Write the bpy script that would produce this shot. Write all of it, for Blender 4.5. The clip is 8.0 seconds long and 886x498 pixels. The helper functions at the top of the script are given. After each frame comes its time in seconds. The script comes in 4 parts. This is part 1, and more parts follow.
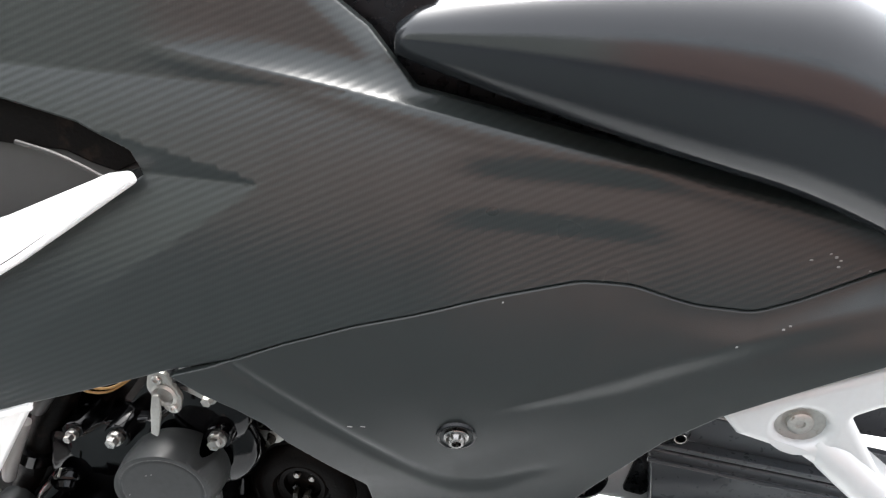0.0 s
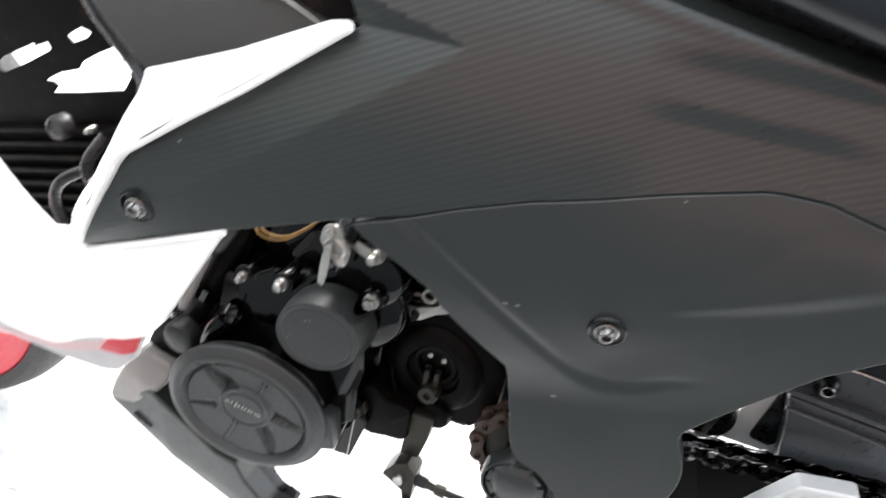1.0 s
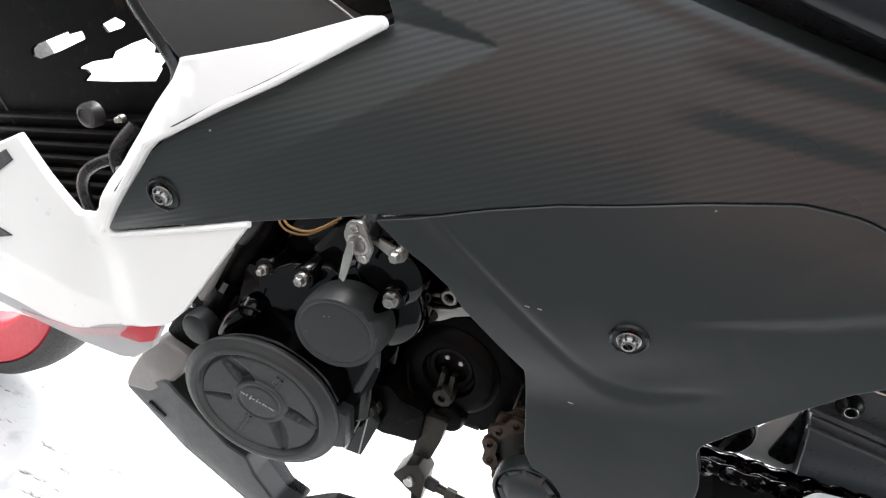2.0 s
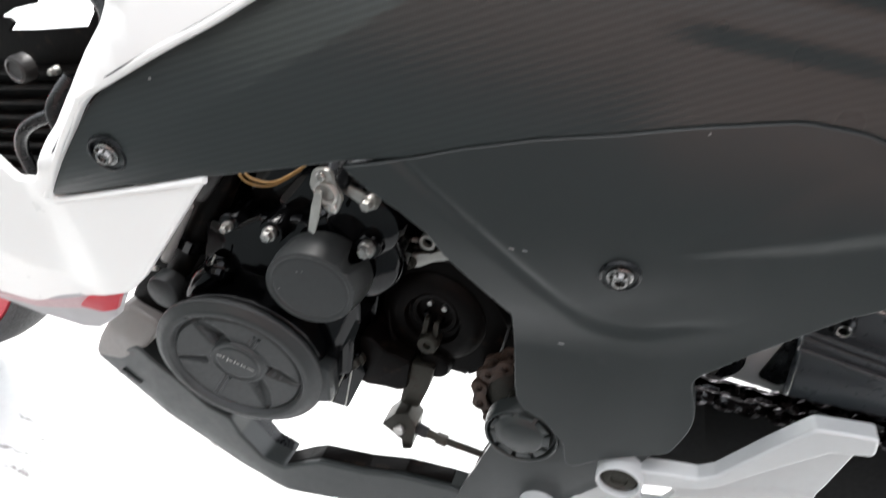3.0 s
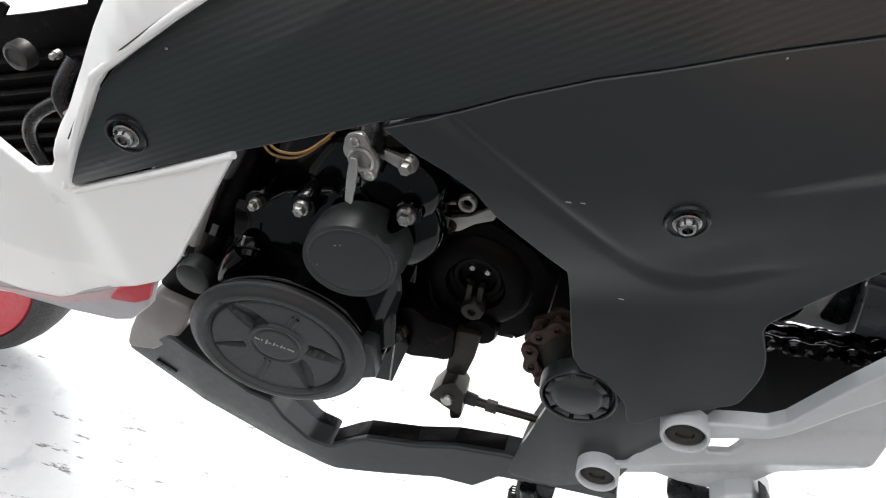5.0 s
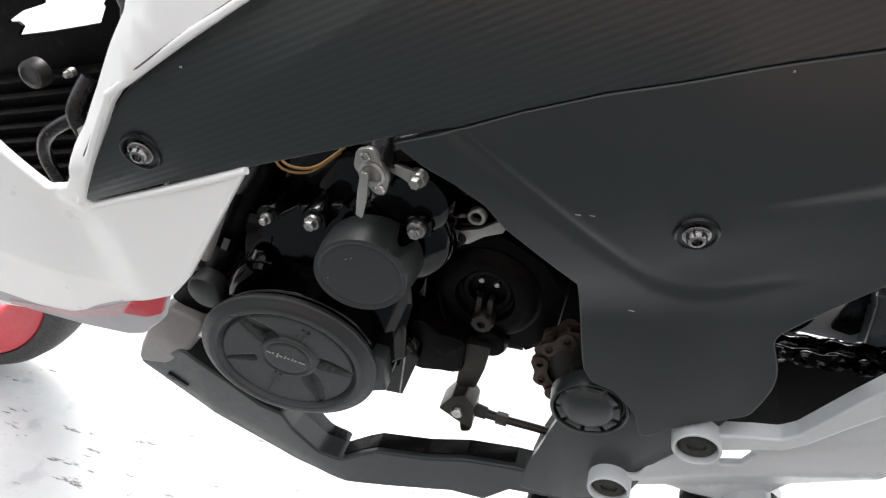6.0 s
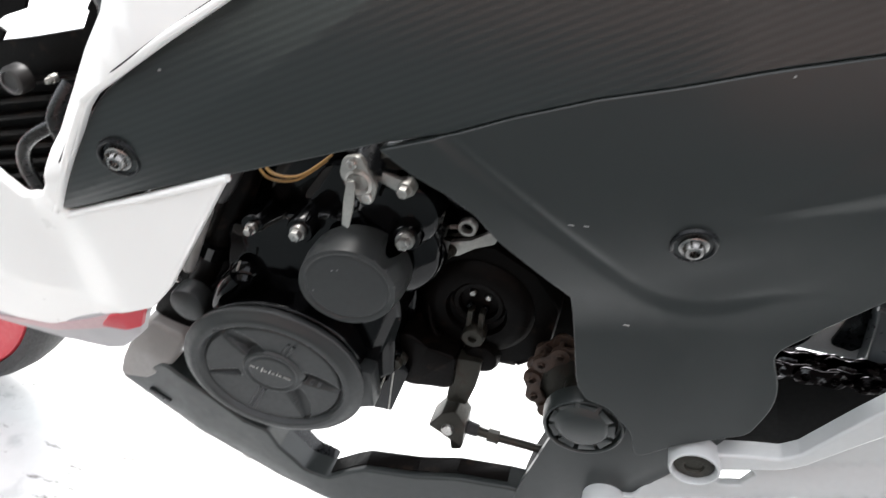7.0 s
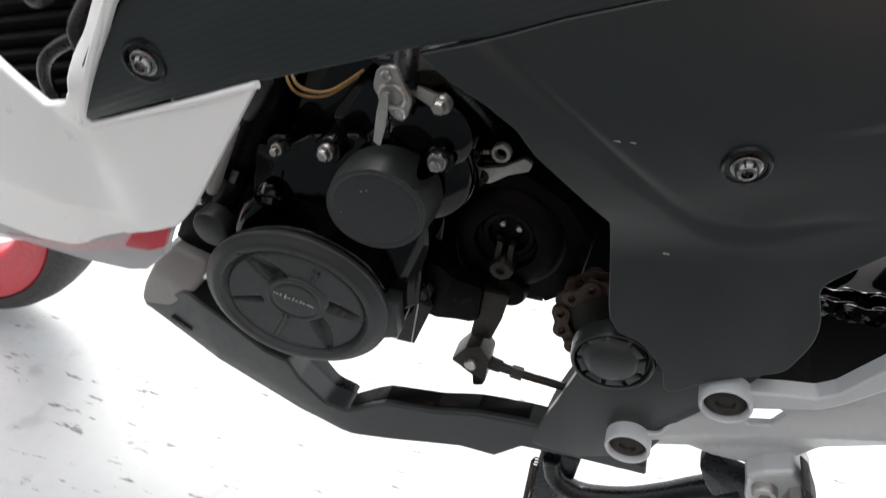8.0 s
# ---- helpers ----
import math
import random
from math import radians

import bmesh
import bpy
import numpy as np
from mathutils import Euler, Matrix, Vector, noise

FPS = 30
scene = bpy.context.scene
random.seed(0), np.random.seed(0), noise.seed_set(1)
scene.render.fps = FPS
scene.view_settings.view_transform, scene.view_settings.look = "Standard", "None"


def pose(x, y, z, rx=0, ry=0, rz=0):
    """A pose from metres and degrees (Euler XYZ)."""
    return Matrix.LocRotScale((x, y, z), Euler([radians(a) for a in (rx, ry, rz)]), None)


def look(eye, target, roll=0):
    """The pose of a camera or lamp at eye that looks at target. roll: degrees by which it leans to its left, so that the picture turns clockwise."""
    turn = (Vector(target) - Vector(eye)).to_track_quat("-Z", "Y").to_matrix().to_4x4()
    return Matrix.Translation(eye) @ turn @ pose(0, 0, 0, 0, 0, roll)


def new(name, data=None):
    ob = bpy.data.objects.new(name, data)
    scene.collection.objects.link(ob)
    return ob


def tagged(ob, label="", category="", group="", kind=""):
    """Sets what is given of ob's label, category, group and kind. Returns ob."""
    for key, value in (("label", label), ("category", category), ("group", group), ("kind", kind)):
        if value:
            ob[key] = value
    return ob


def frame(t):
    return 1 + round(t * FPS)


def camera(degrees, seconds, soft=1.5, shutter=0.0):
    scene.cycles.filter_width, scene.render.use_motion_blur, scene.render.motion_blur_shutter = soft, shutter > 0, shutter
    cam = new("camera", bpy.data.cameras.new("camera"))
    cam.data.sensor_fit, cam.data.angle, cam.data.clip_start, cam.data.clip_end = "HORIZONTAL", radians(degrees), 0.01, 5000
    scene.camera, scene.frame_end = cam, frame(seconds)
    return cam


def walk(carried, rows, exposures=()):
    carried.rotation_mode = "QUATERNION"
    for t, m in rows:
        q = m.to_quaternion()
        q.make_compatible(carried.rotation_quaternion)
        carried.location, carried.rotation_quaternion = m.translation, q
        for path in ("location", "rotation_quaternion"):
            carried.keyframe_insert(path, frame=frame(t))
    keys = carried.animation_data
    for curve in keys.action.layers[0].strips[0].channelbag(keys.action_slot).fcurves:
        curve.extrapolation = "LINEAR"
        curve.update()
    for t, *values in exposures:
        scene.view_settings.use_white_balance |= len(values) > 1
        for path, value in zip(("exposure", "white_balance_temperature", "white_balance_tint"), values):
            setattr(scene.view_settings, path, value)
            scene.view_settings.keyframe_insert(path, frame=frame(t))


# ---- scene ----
cam = camera(67.7, 8.0, soft=1.2, shutter=0.4)
PATH = [
    (0, (0.071, -0.471, 0.71), (-0.113, 1.432, 0.124), 6.5),
    (0.3, (0.0692, -0.4694, 0.7051), (-0.1349, 1.4283, 0.1074), 6.93),
    (0.5, (0.067, -0.468, 0.702), (-0.149, 1.419, 0.076), 7.5),
    (0.6, (0.0642, -0.4755, 0.6972), (-0.1882, 1.4105, 0.0814), 7.67),
    (0.8, (0.0536, -0.4798, 0.6827), (-0.2363, 1.3776, -0), 9.77),
    (0.9, (0.0513, -0.4924, 0.6776), (-0.378, 1.3211, -0.0483), 11.43),
    (1, (0.046, -0.498, 0.67), (-0.418, 1.291, -0.095), 12.8),
    (1.2, (0.043, -0.503, 0.66), (-0.465, 1.259, -0.139), 14.9),
    (2.3, (0.0408, -0.4964, 0.6653), (-0.4596, 1.2954, -0.0687), 14.3),
    (2.5, (0.038, -0.492, 0.664), (-0.4, 1.32, -0.062), 14.1),
    (2.7, (0.0347, -0.4833, 0.6616), (-0.2974, 1.3405, -0.089), 14.78),
    (2.9, (0.0344, -0.4766, 0.6617), (-0.2436, 1.3062, -0.201), 13.62),
    (3, (0.033, -0.476, 0.659), (-0.343, 1.263, -0.255), 12.4),
    (3.2, (0.0221, -0.4705, 0.647), (-0.3129, 1.2322, -0.3473), 11.87),
    (3.5, (0.011, -0.469, 0.639), (-0.38, 1.244, -0.316), 10),
    (3.8, (0.0095, -0.4802, 0.6376), (-0.4858, 1.2058, -0.3175), 9.8),
    (4, (0.007, -0.486, 0.635), (-0.488, 1.202, -0.316), 10.4),
    (4.2, (0.0084, -0.4786, 0.638), (-0.479, 1.2119, -0.313), 9.58),
    (4.4, (0.0066, -0.466, 0.642), (-0.3486, 1.2374, -0.3439), 9.01),
    (4.5, (0.009, -0.464, 0.643), (-0.351, 1.22, -0.373), 8),
    (4.7, (0.0074, -0.4643, 0.6432), (-0.3555, 1.2223, -0.3686), 7.99),
    (5.8, (0.0059, -0.4654, 0.6438), (-0.3553, 1.236, -0.3436), 7.85),
    (6, (0.005, -0.467, 0.645), (-0.385, 1.234, -0.333), 7.2),
    (6.2, (0.0089, -0.4631, 0.6462), (-0.3902, 1.239, -0.3251), 6.77),
    (6.4, (0.0114, -0.4532, 0.6499), (-0.3334, 1.3009, -0.2469), 6.43),
    (6.5, (0.013, -0.45, 0.651), (-0.308, 1.314, -0.234), 6.1),
    (6.8, (0.0103, -0.4536, 0.6448), (-0.3195, 1.3028, -0.2532), 7.65),
    (7, (0.006, -0.456, 0.638), (-0.379, 1.267, -0.301), 7.6),
    (7.2, (0.0031, -0.4573, 0.6281), (-0.403, 1.2381, -0.3521), 8.27),
    (7.4, (-0.0009, -0.4555, 0.6162), (-0.353, 1.2058, -0.4402), 10.31),
    (7.5, (-0.002, -0.457, 0.61), (-0.345, 1.199, -0.459), 11.5),
    (7.8, (-0.0039, -0.4579, 0.6081), (-0.367, 1.1827, -0.4766), 10.59),
    (8, (-0.002, -0.458, 0.612), (-0.392, 1.201, -0.434), 8.9),
]
EXPOSURES = [(0.0, 2.2), (0.5, 2.65), (1.0, 2.25), (2.5, 1.85), (3.0, 1.87), (3.5, 1.72), (4.0, 1.62), (4.5, 1.32), (6.0, 1.4), (6.5, 1.6), (7.0, 1.8), (7.5, 1.23), (8.0, 1.05)]
walk(cam, [(t, look(eye, target, roll)) for t, eye, target, roll in PATH], EXPOSURES)

# ---- world and light: bright overcast day ----
world = bpy.data.worlds.new("sky")
scene.world = world
world.use_nodes = True
wn = world.node_tree
sky = wn.nodes.new("ShaderNodeTexSky")
sky.sky_type = "NISHITA"
sky.sun_disc = False
sky.sun_elevation = radians(68)
sky.sun_rotation = radians(-20)
sky.air_density, sky.dust_density, sky.ozone_density = 1.0, 4.0, 1.0
pale = wn.nodes.new("ShaderNodeHueSaturation")
pale.inputs["Saturation"].default_value = 0.2
wn.links.new(sky.outputs["Color"], pale.inputs["Color"])
wn.links.new(pale.outputs["Color"], wn.nodes["Background"].inputs["Color"])
wn.nodes["Background"].inputs["Strength"].default_value = 0.22
sun = new("sun", bpy.data.lights.new("sun", "SUN"))
sun.data.energy, sun.data.angle, sun.data.color = 1.4, radians(30), (1.0, 0.97, 0.93)
sun.matrix_world = look((-0.3, 0.8, 2.2), (0, 0, 0))


# ---- materials ----
def material(name, base, rough, metal=0.0, dark=0.75, scale=60.0, bump=0.0, bump_scale=900.0, coat=0.0, spec=0.5, wear=None, wear_at=0.68):
    """A surface with grain and broad stains in colour, roughness and relief; wear: a second colour in patches."""
    m = bpy.data.materials.new(name)
    m.use_nodes = True
    n, l = m.node_tree.nodes, m.node_tree.links
    b = n["Principled BSDF"]
    b.inputs["Metallic"].default_value = metal
    b.inputs["Coat Weight"].default_value = coat
    b.inputs["Coat Roughness"].default_value = 0.06
    b.inputs["Specular IOR Level"].default_value = spec
    co = n.new("ShaderNodeTexCoord").outputs["Object"]

    def noise_node(s, detail=5.0):
        t = n.new("ShaderNodeTexNoise")
        t.inputs["Scale"].default_value, t.inputs["Detail"].default_value = s, detail
        l.new(co, t.inputs["Vector"])
        return t.outputs["Fac"]

    def ramp(fac, a, c, lo, hi):
        r = n.new("ShaderNodeMapRange")
        r.inputs["From Min"].default_value, r.inputs["From Max"].default_value = lo, hi
        r.inputs["To Min"].default_value, r.inputs["To Max"].default_value = a, c
        l.new(fac, r.inputs["Value"])
        return r.outputs["Result"]

    def mix(fac, a, c):
        x = n.new("ShaderNodeMix")
        x.data_type = "RGBA"
        l.new(fac, x.inputs["Factor"])
        for sock, v in ((x.inputs["A"], a), (x.inputs["B"], c)):
            if isinstance(v, tuple):
                sock.default_value = (*v, 1)
            else:
                l.new(v, sock)
        return x.outputs["Result"]

    broad, fine = noise_node(scale * 0.2), noise_node(scale * 4)
    colour = mix(ramp(broad, 0, 1, 0.3, 0.7), tuple(c * dark for c in base), base)
    colour = mix(ramp(fine, 0, 0.35, 0.4, 0.75), colour, tuple(c * dark for c in base))
    if wear:
        colour = mix(ramp(noise_node(scale * 0.9, 8), 0, 1, wear_at, wear_at + 0.08), colour, wear)
    l.new(colour, b.inputs["Base Color"])
    l.new(ramp(fine, rough * 0.85, min(1, rough * 1.2), 0.3, 0.7), b.inputs["Roughness"])
    if bump:
        k = n.new("ShaderNodeBump")
        k.inputs["Strength"].default_value, k.inputs["Distance"].default_value = bump, 0.0006
        l.new(noise_node(bump_scale, 3), k.inputs["Height"])
        l.new(k.outputs["Normal"], b.inputs["Normal"])
    return m


def carbon_material():
    """Black wrap with a diagonal twill: broad bands, each made of fine ribs."""
    m = material("carbon_wrap", (0.02, 0.021, 0.022), 0.31, dark=0.85, scale=40, spec=0.5)
    n, l = m.node_tree.nodes, m.node_tree.links
    b = n["Principled BSDF"]
    co = n.new("ShaderNodeTexCoord").outputs["Object"]

    def wave(period, angle):
        mp = n.new("ShaderNodeMapping")
        mp.inputs["Rotation"].default_value = (0, radians(angle), 0)
        l.new(co, mp.inputs["Vector"])
        w = n.new("ShaderNodeTexWave")
        w.bands_direction, w.wave_profile = "Z", "SIN"
        w.inputs["Scale"].default_value = 0.31416 / period
        w.inputs["Distortion"].default_value = 0.0
        l.new(mp.outputs["Vector"], w.inputs["Vector"])
        return w.outputs["Fac"]

    band, rib = wave(0.0036, BAND_ANGLE), wave(0.0013, BAND_ANGLE + 62)
    mul = n.new("ShaderNodeMath")
    mul.operation = "MULTIPLY_ADD"
    mul.inputs[1].default_value = 0.12
    l.new(rib, mul.inputs[0])
    l.new(band, mul.inputs[2])
    k = n.new("ShaderNodeBump")
    k.inputs["Strength"].default_value, k.inputs["Distance"].default_value = 0.23, 0.00025
    l.new(mul.outputs[0], k.inputs["Height"])
    l.new(k.outputs["Normal"], b.inputs["Normal"])
    mx = n.new("ShaderNodeMix")
    mx.data_type = "RGBA"
    mx.inputs["A"].default_value, mx.inputs["B"].default_value = (0.0140, 0.0176, 0.0171, 1), (0.0185, 0.0224, 0.0216, 1)
    l.new(band, mx.inputs["Factor"])
    l.new(mx.outputs["Result"], b.inputs["Base Color"])
    smear = n.new("ShaderNodeTexNoise")
    smear.inputs["Scale"].default_value, smear.inputs["Detail"].default_value = 14, 2
    l.new(co, smear.inputs["Vector"])
    gloss = n.new("ShaderNodeMapRange")
    gloss.inputs["From Min"].default_value, gloss.inputs["From Max"].default_value = 0.3, 0.7
    gloss.inputs["To Min"].default_value, gloss.inputs["To Max"].default_value = 0.27, 0.35
    l.new(smear.outputs["Fac"], gloss.inputs["Value"])
    l.new(gloss.outputs["Result"], b.inputs["Roughness"])
    return m


def ground_material():
    """Pale smooth concrete with faint stains, pits and short dark scratches."""
    m = material("pale_concrete", (0.5, 0.51, 0.505), 0.6, dark=0.82, scale=18, bump=0.25, bump_scale=220, wear=(0.36, 0.37, 0.37), wear_at=0.6)
    n, l = m.node_tree.nodes, m.node_tree.links
    b = n["Principled BSDF"]
    old = b.inputs["Base Color"].links[0].from_socket
    co = n.new("ShaderNodeTexCoord").outputs["Object"]
    mp = n.new("ShaderNodeMapping")
    mp.inputs["Rotation"].default_value = (0, 0, radians(-18))
    mp.inputs["Scale"].default_value = (0.22, 1.0, 1.0)
    l.new(co, mp.inputs["Vector"])
    t = n.new("ShaderNodeTexNoise")
    t.inputs["Scale"].default_value, t.inputs["Detail"].default_value, t.inputs["Roughness"].default_value = 95, 6, 0.7
    l.new(mp.outputs["Vector"], t.inputs["Vector"])
    r = n.new("ShaderNodeMapRange")
    r.inputs["From Min"].default_value, r.inputs["From Max"].default_value = 0.60, 0.65
    l.new(t.outputs["Fac"], r.inputs["Value"])
    x = n.new("ShaderNodeMix")
    x.data_type = "RGBA"
    l.new(r.outputs["Result"], x.inputs["Factor"])
    l.new(old, x.inputs["A"])
    x.inputs["B"].default_value = (0.12, 0.115, 0.11, 1)
    l.new(x.outputs["Result"], b.inputs["Base Color"])
    return m


BAND_ANGLE = 27
CARBON = carbon_material()
MATTE = material("matte_grey_plastic", (0.0172, 0.0204, 0.0199), 0.33, dark=0.85, scale=30, bump=0.12, bump_scale=2600, spec=0.45)
SATIN = material("satin_black_cover", (0.019, 0.021, 0.021), 0.42, dark=0.85, scale=60, spec=0.5)
GLOSS = material("gloss_black_paint", (0.0014, 0.0014, 0.0017), 0.09, dark=0.7, scale=70, bump=0.05, bump_scale=300, spec=0.24)
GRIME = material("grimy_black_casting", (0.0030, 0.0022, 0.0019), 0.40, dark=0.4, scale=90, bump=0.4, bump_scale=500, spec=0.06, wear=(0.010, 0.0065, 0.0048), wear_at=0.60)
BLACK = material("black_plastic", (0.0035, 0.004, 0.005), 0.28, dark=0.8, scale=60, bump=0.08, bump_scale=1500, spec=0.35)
DULLBLACK = material("dull_black_plastic", (0.0022, 0.0022, 0.0023), 0.6, dark=0.6, scale=70, bump=0.05, bump_scale=1200, spec=0.05)
NAVY = material("blue_black_plastic", (0.048, 0.054, 0.060), 0.3, dark=0.9, scale=50, bump=0.06, bump_scale=1800, spec=0.45)
RUBBER = material("tyre_rubber", (0.02, 0.02, 0.021), 0.7, dark=0.7, scale=80, bump=0.4, bump_scale=900)
WHITE = material("white_gloss_plastic", (0.86, 0.855, 0.83), 0.32, dark=0.98, scale=12, coat=0.4)
RED = material("red_gloss_plastic", (0.48, 0.032, 0.048), 0.38, dark=0.85, scale=30, spec=0.3)
PINK = material("faded_pink_graphic", (0.52, 0.34, 0.35), 0.4, dark=0.8, scale=60)
ALLOY = material("silver_painted_alloy", (0.54, 0.55, 0.55), 0.42, metal=0.25, dark=0.9, scale=60, bump=0.12, bump_scale=1600, wear=(0.5, 0.5, 0.49), wear_at=0.7)
STEEL = material("zinc_plated_steel", (0.62, 0.60, 0.57), 0.3, metal=1.0, dark=0.6, scale=160, bump=0.2, bump_scale=1500, wear=(0.25, 0.21, 0.17), wear_at=0.62)
BOLT = material("stainless_bolt_steel", (0.36, 0.35, 0.34), 0.24, metal=1.0, dark=0.5, scale=200, bump=0.2, bump_scale=1500)
CAST = material("dull_cast_zinc", (0.5, 0.49, 0.46), 0.42, metal=0.8, dark=0.6, scale=150, bump=0.3, bump_scale=900, wear=(0.2, 0.17, 0.14), wear_at=0.64)
DARKSTEEL = material("dirty_dark_steel", (0.045, 0.042, 0.034), 0.42, metal=0.7, dark=0.5, scale=140, bump=0.4, bump_scale=800, wear=(0.035, 0.026, 0.02), wear_at=0.55)
RUST = material("rusty_chain_steel", (0.07, 0.042, 0.030), 0.45, metal=0.5, dark=0.5, scale=200, bump=0.4, bump_scale=1200, wear=(0.03, 0.02, 0.016), wear_at=0.55)
OILED = material("oiled_chain_steel", (0.42, 0.40, 0.41), 0.11, metal=1.0, dark=0.12, scale=200, wear=(0.008, 0.006, 0.006), wear_at=0.40)
SEAT = material("black_gloss_vinyl", (0.009, 0.0105, 0.0125), 0.13, dark=0.8, scale=50, bump=0.1, bump_scale=1400)
TAUPE = material("faded_taupe_plastic", (0.24, 0.225, 0.215), 0.4, dark=0.8, scale=60, bump=0.1, bump_scale=900)
UMBER = material("dark_umber_plastic", (0.03, 0.028, 0.027), 0.4, dark=0.85, scale=40, bump=0.1, bump_scale=1500)
YELLOW = material("ochre_cable_sheath", (0.42, 0.24, 0.07), 0.45, dark=0.7, scale=150)
LIPGREY = material("pale_grey_graphic", (0.40, 0.39, 0.40), 0.4, dark=0.85, scale=10)
DECAL = material("charcoal_decal", (0.03, 0.032, 0.035), 0.45, dark=0.9, scale=60)
BRICK = material("dull_red_brown_wall", (0.38, 0.255, 0.225), 0.8, dark=0.7, scale=6, bump=0.3, bump_scale=60)
RENDERED = material("blue_grey_render", (0.44, 0.50, 0.54), 0.85, dark=0.85, scale=6, bump=0.3, bump_scale=60)
SAGE = material("grey_green_render", (0.30, 0.325, 0.30), 0.85, dark=0.85, scale=6, bump=0.3, bump_scale=60)
CHIP = material("pale_scuff", (0.34, 0.34, 0.33), 0.6)
ASPHALT = material("dark_asphalt", (0.032, 0.038, 0.05), 0.8, dark=0.7, scale=20, bump=0.5, bump_scale=200)
PAVING = material("blue_grey_paving", (0.06, 0.072, 0.076), 0.75, dark=0.75, scale=12, bump=0.4, bump_scale=150)
PALE = ground_material()

# ---- mesh helpers ----
from mathutils.geometry import delaunay_2d_cdt

LEAN = 9.0
TILTED = pose(0, 0, 0, LEAN, 0, 0)


def link(name, bm, mat, parent=None, label="", sharp=42):
    me = bpy.data.meshes.new(name)
    own = bm.verts.layers.float_vector.get("smooth_normal")
    if own is None:
        bmesh.ops.recalc_face_normals(bm, faces=bm.faces[:])
    normals = [tuple(v[own]) for v in bm.verts] if own else None
    for f in bm.faces:
        f.smooth = True
    bm.to_mesh(me)
    bm.free()
    if normals:
        me.normals_split_custom_set_from_vertices(normals)
        me.attributes.remove(me.attributes["smooth_normal"])
    else:
        me.set_sharp_from_angle(angle=radians(sharp))
    me.materials.append(mat)
    ob = new(name, me)
    ob.parent = parent
    return tagged(ob, label)


part = link


def fillet(points, steps=5):
    """A closed outline in metres from corners in millimetres (u, v[, radius])."""
    out, n = [], len(points)
    for i, p in enumerate(points):
        here = Vector(p[:2]) / 1000
        r = (p[2] if len(p) > 2 else 0) / 1000
        a, b = Vector(points[i - 1][:2]) / 1000 - here, Vector(points[(i + 1) % n][:2]) / 1000 - here
        if r <= 0:
            out.append(here)
            continue
        half = a.angle(b) / 2
        cut = min(r / max(math.tan(half), 1e-3), a.length * 0.48, b.length * 0.48)
        p0, p1 = here + a.normalized() * cut, here + b.normalized() * cut
        for k in range(steps + 1):
            s = k / steps
            out.append((1 - s) ** 2 * p0 + 2 * s * (1 - s) * here + s * s * p1)
    return out


def resample(loop, most):
    out = []
    for a, b in zip(loop, loop[1:] + loop[:1]):
        n = max(1, math.ceil((b - a).length / most))
        out += [a.lerp(b, k / n) for k in range(n)]
    return out


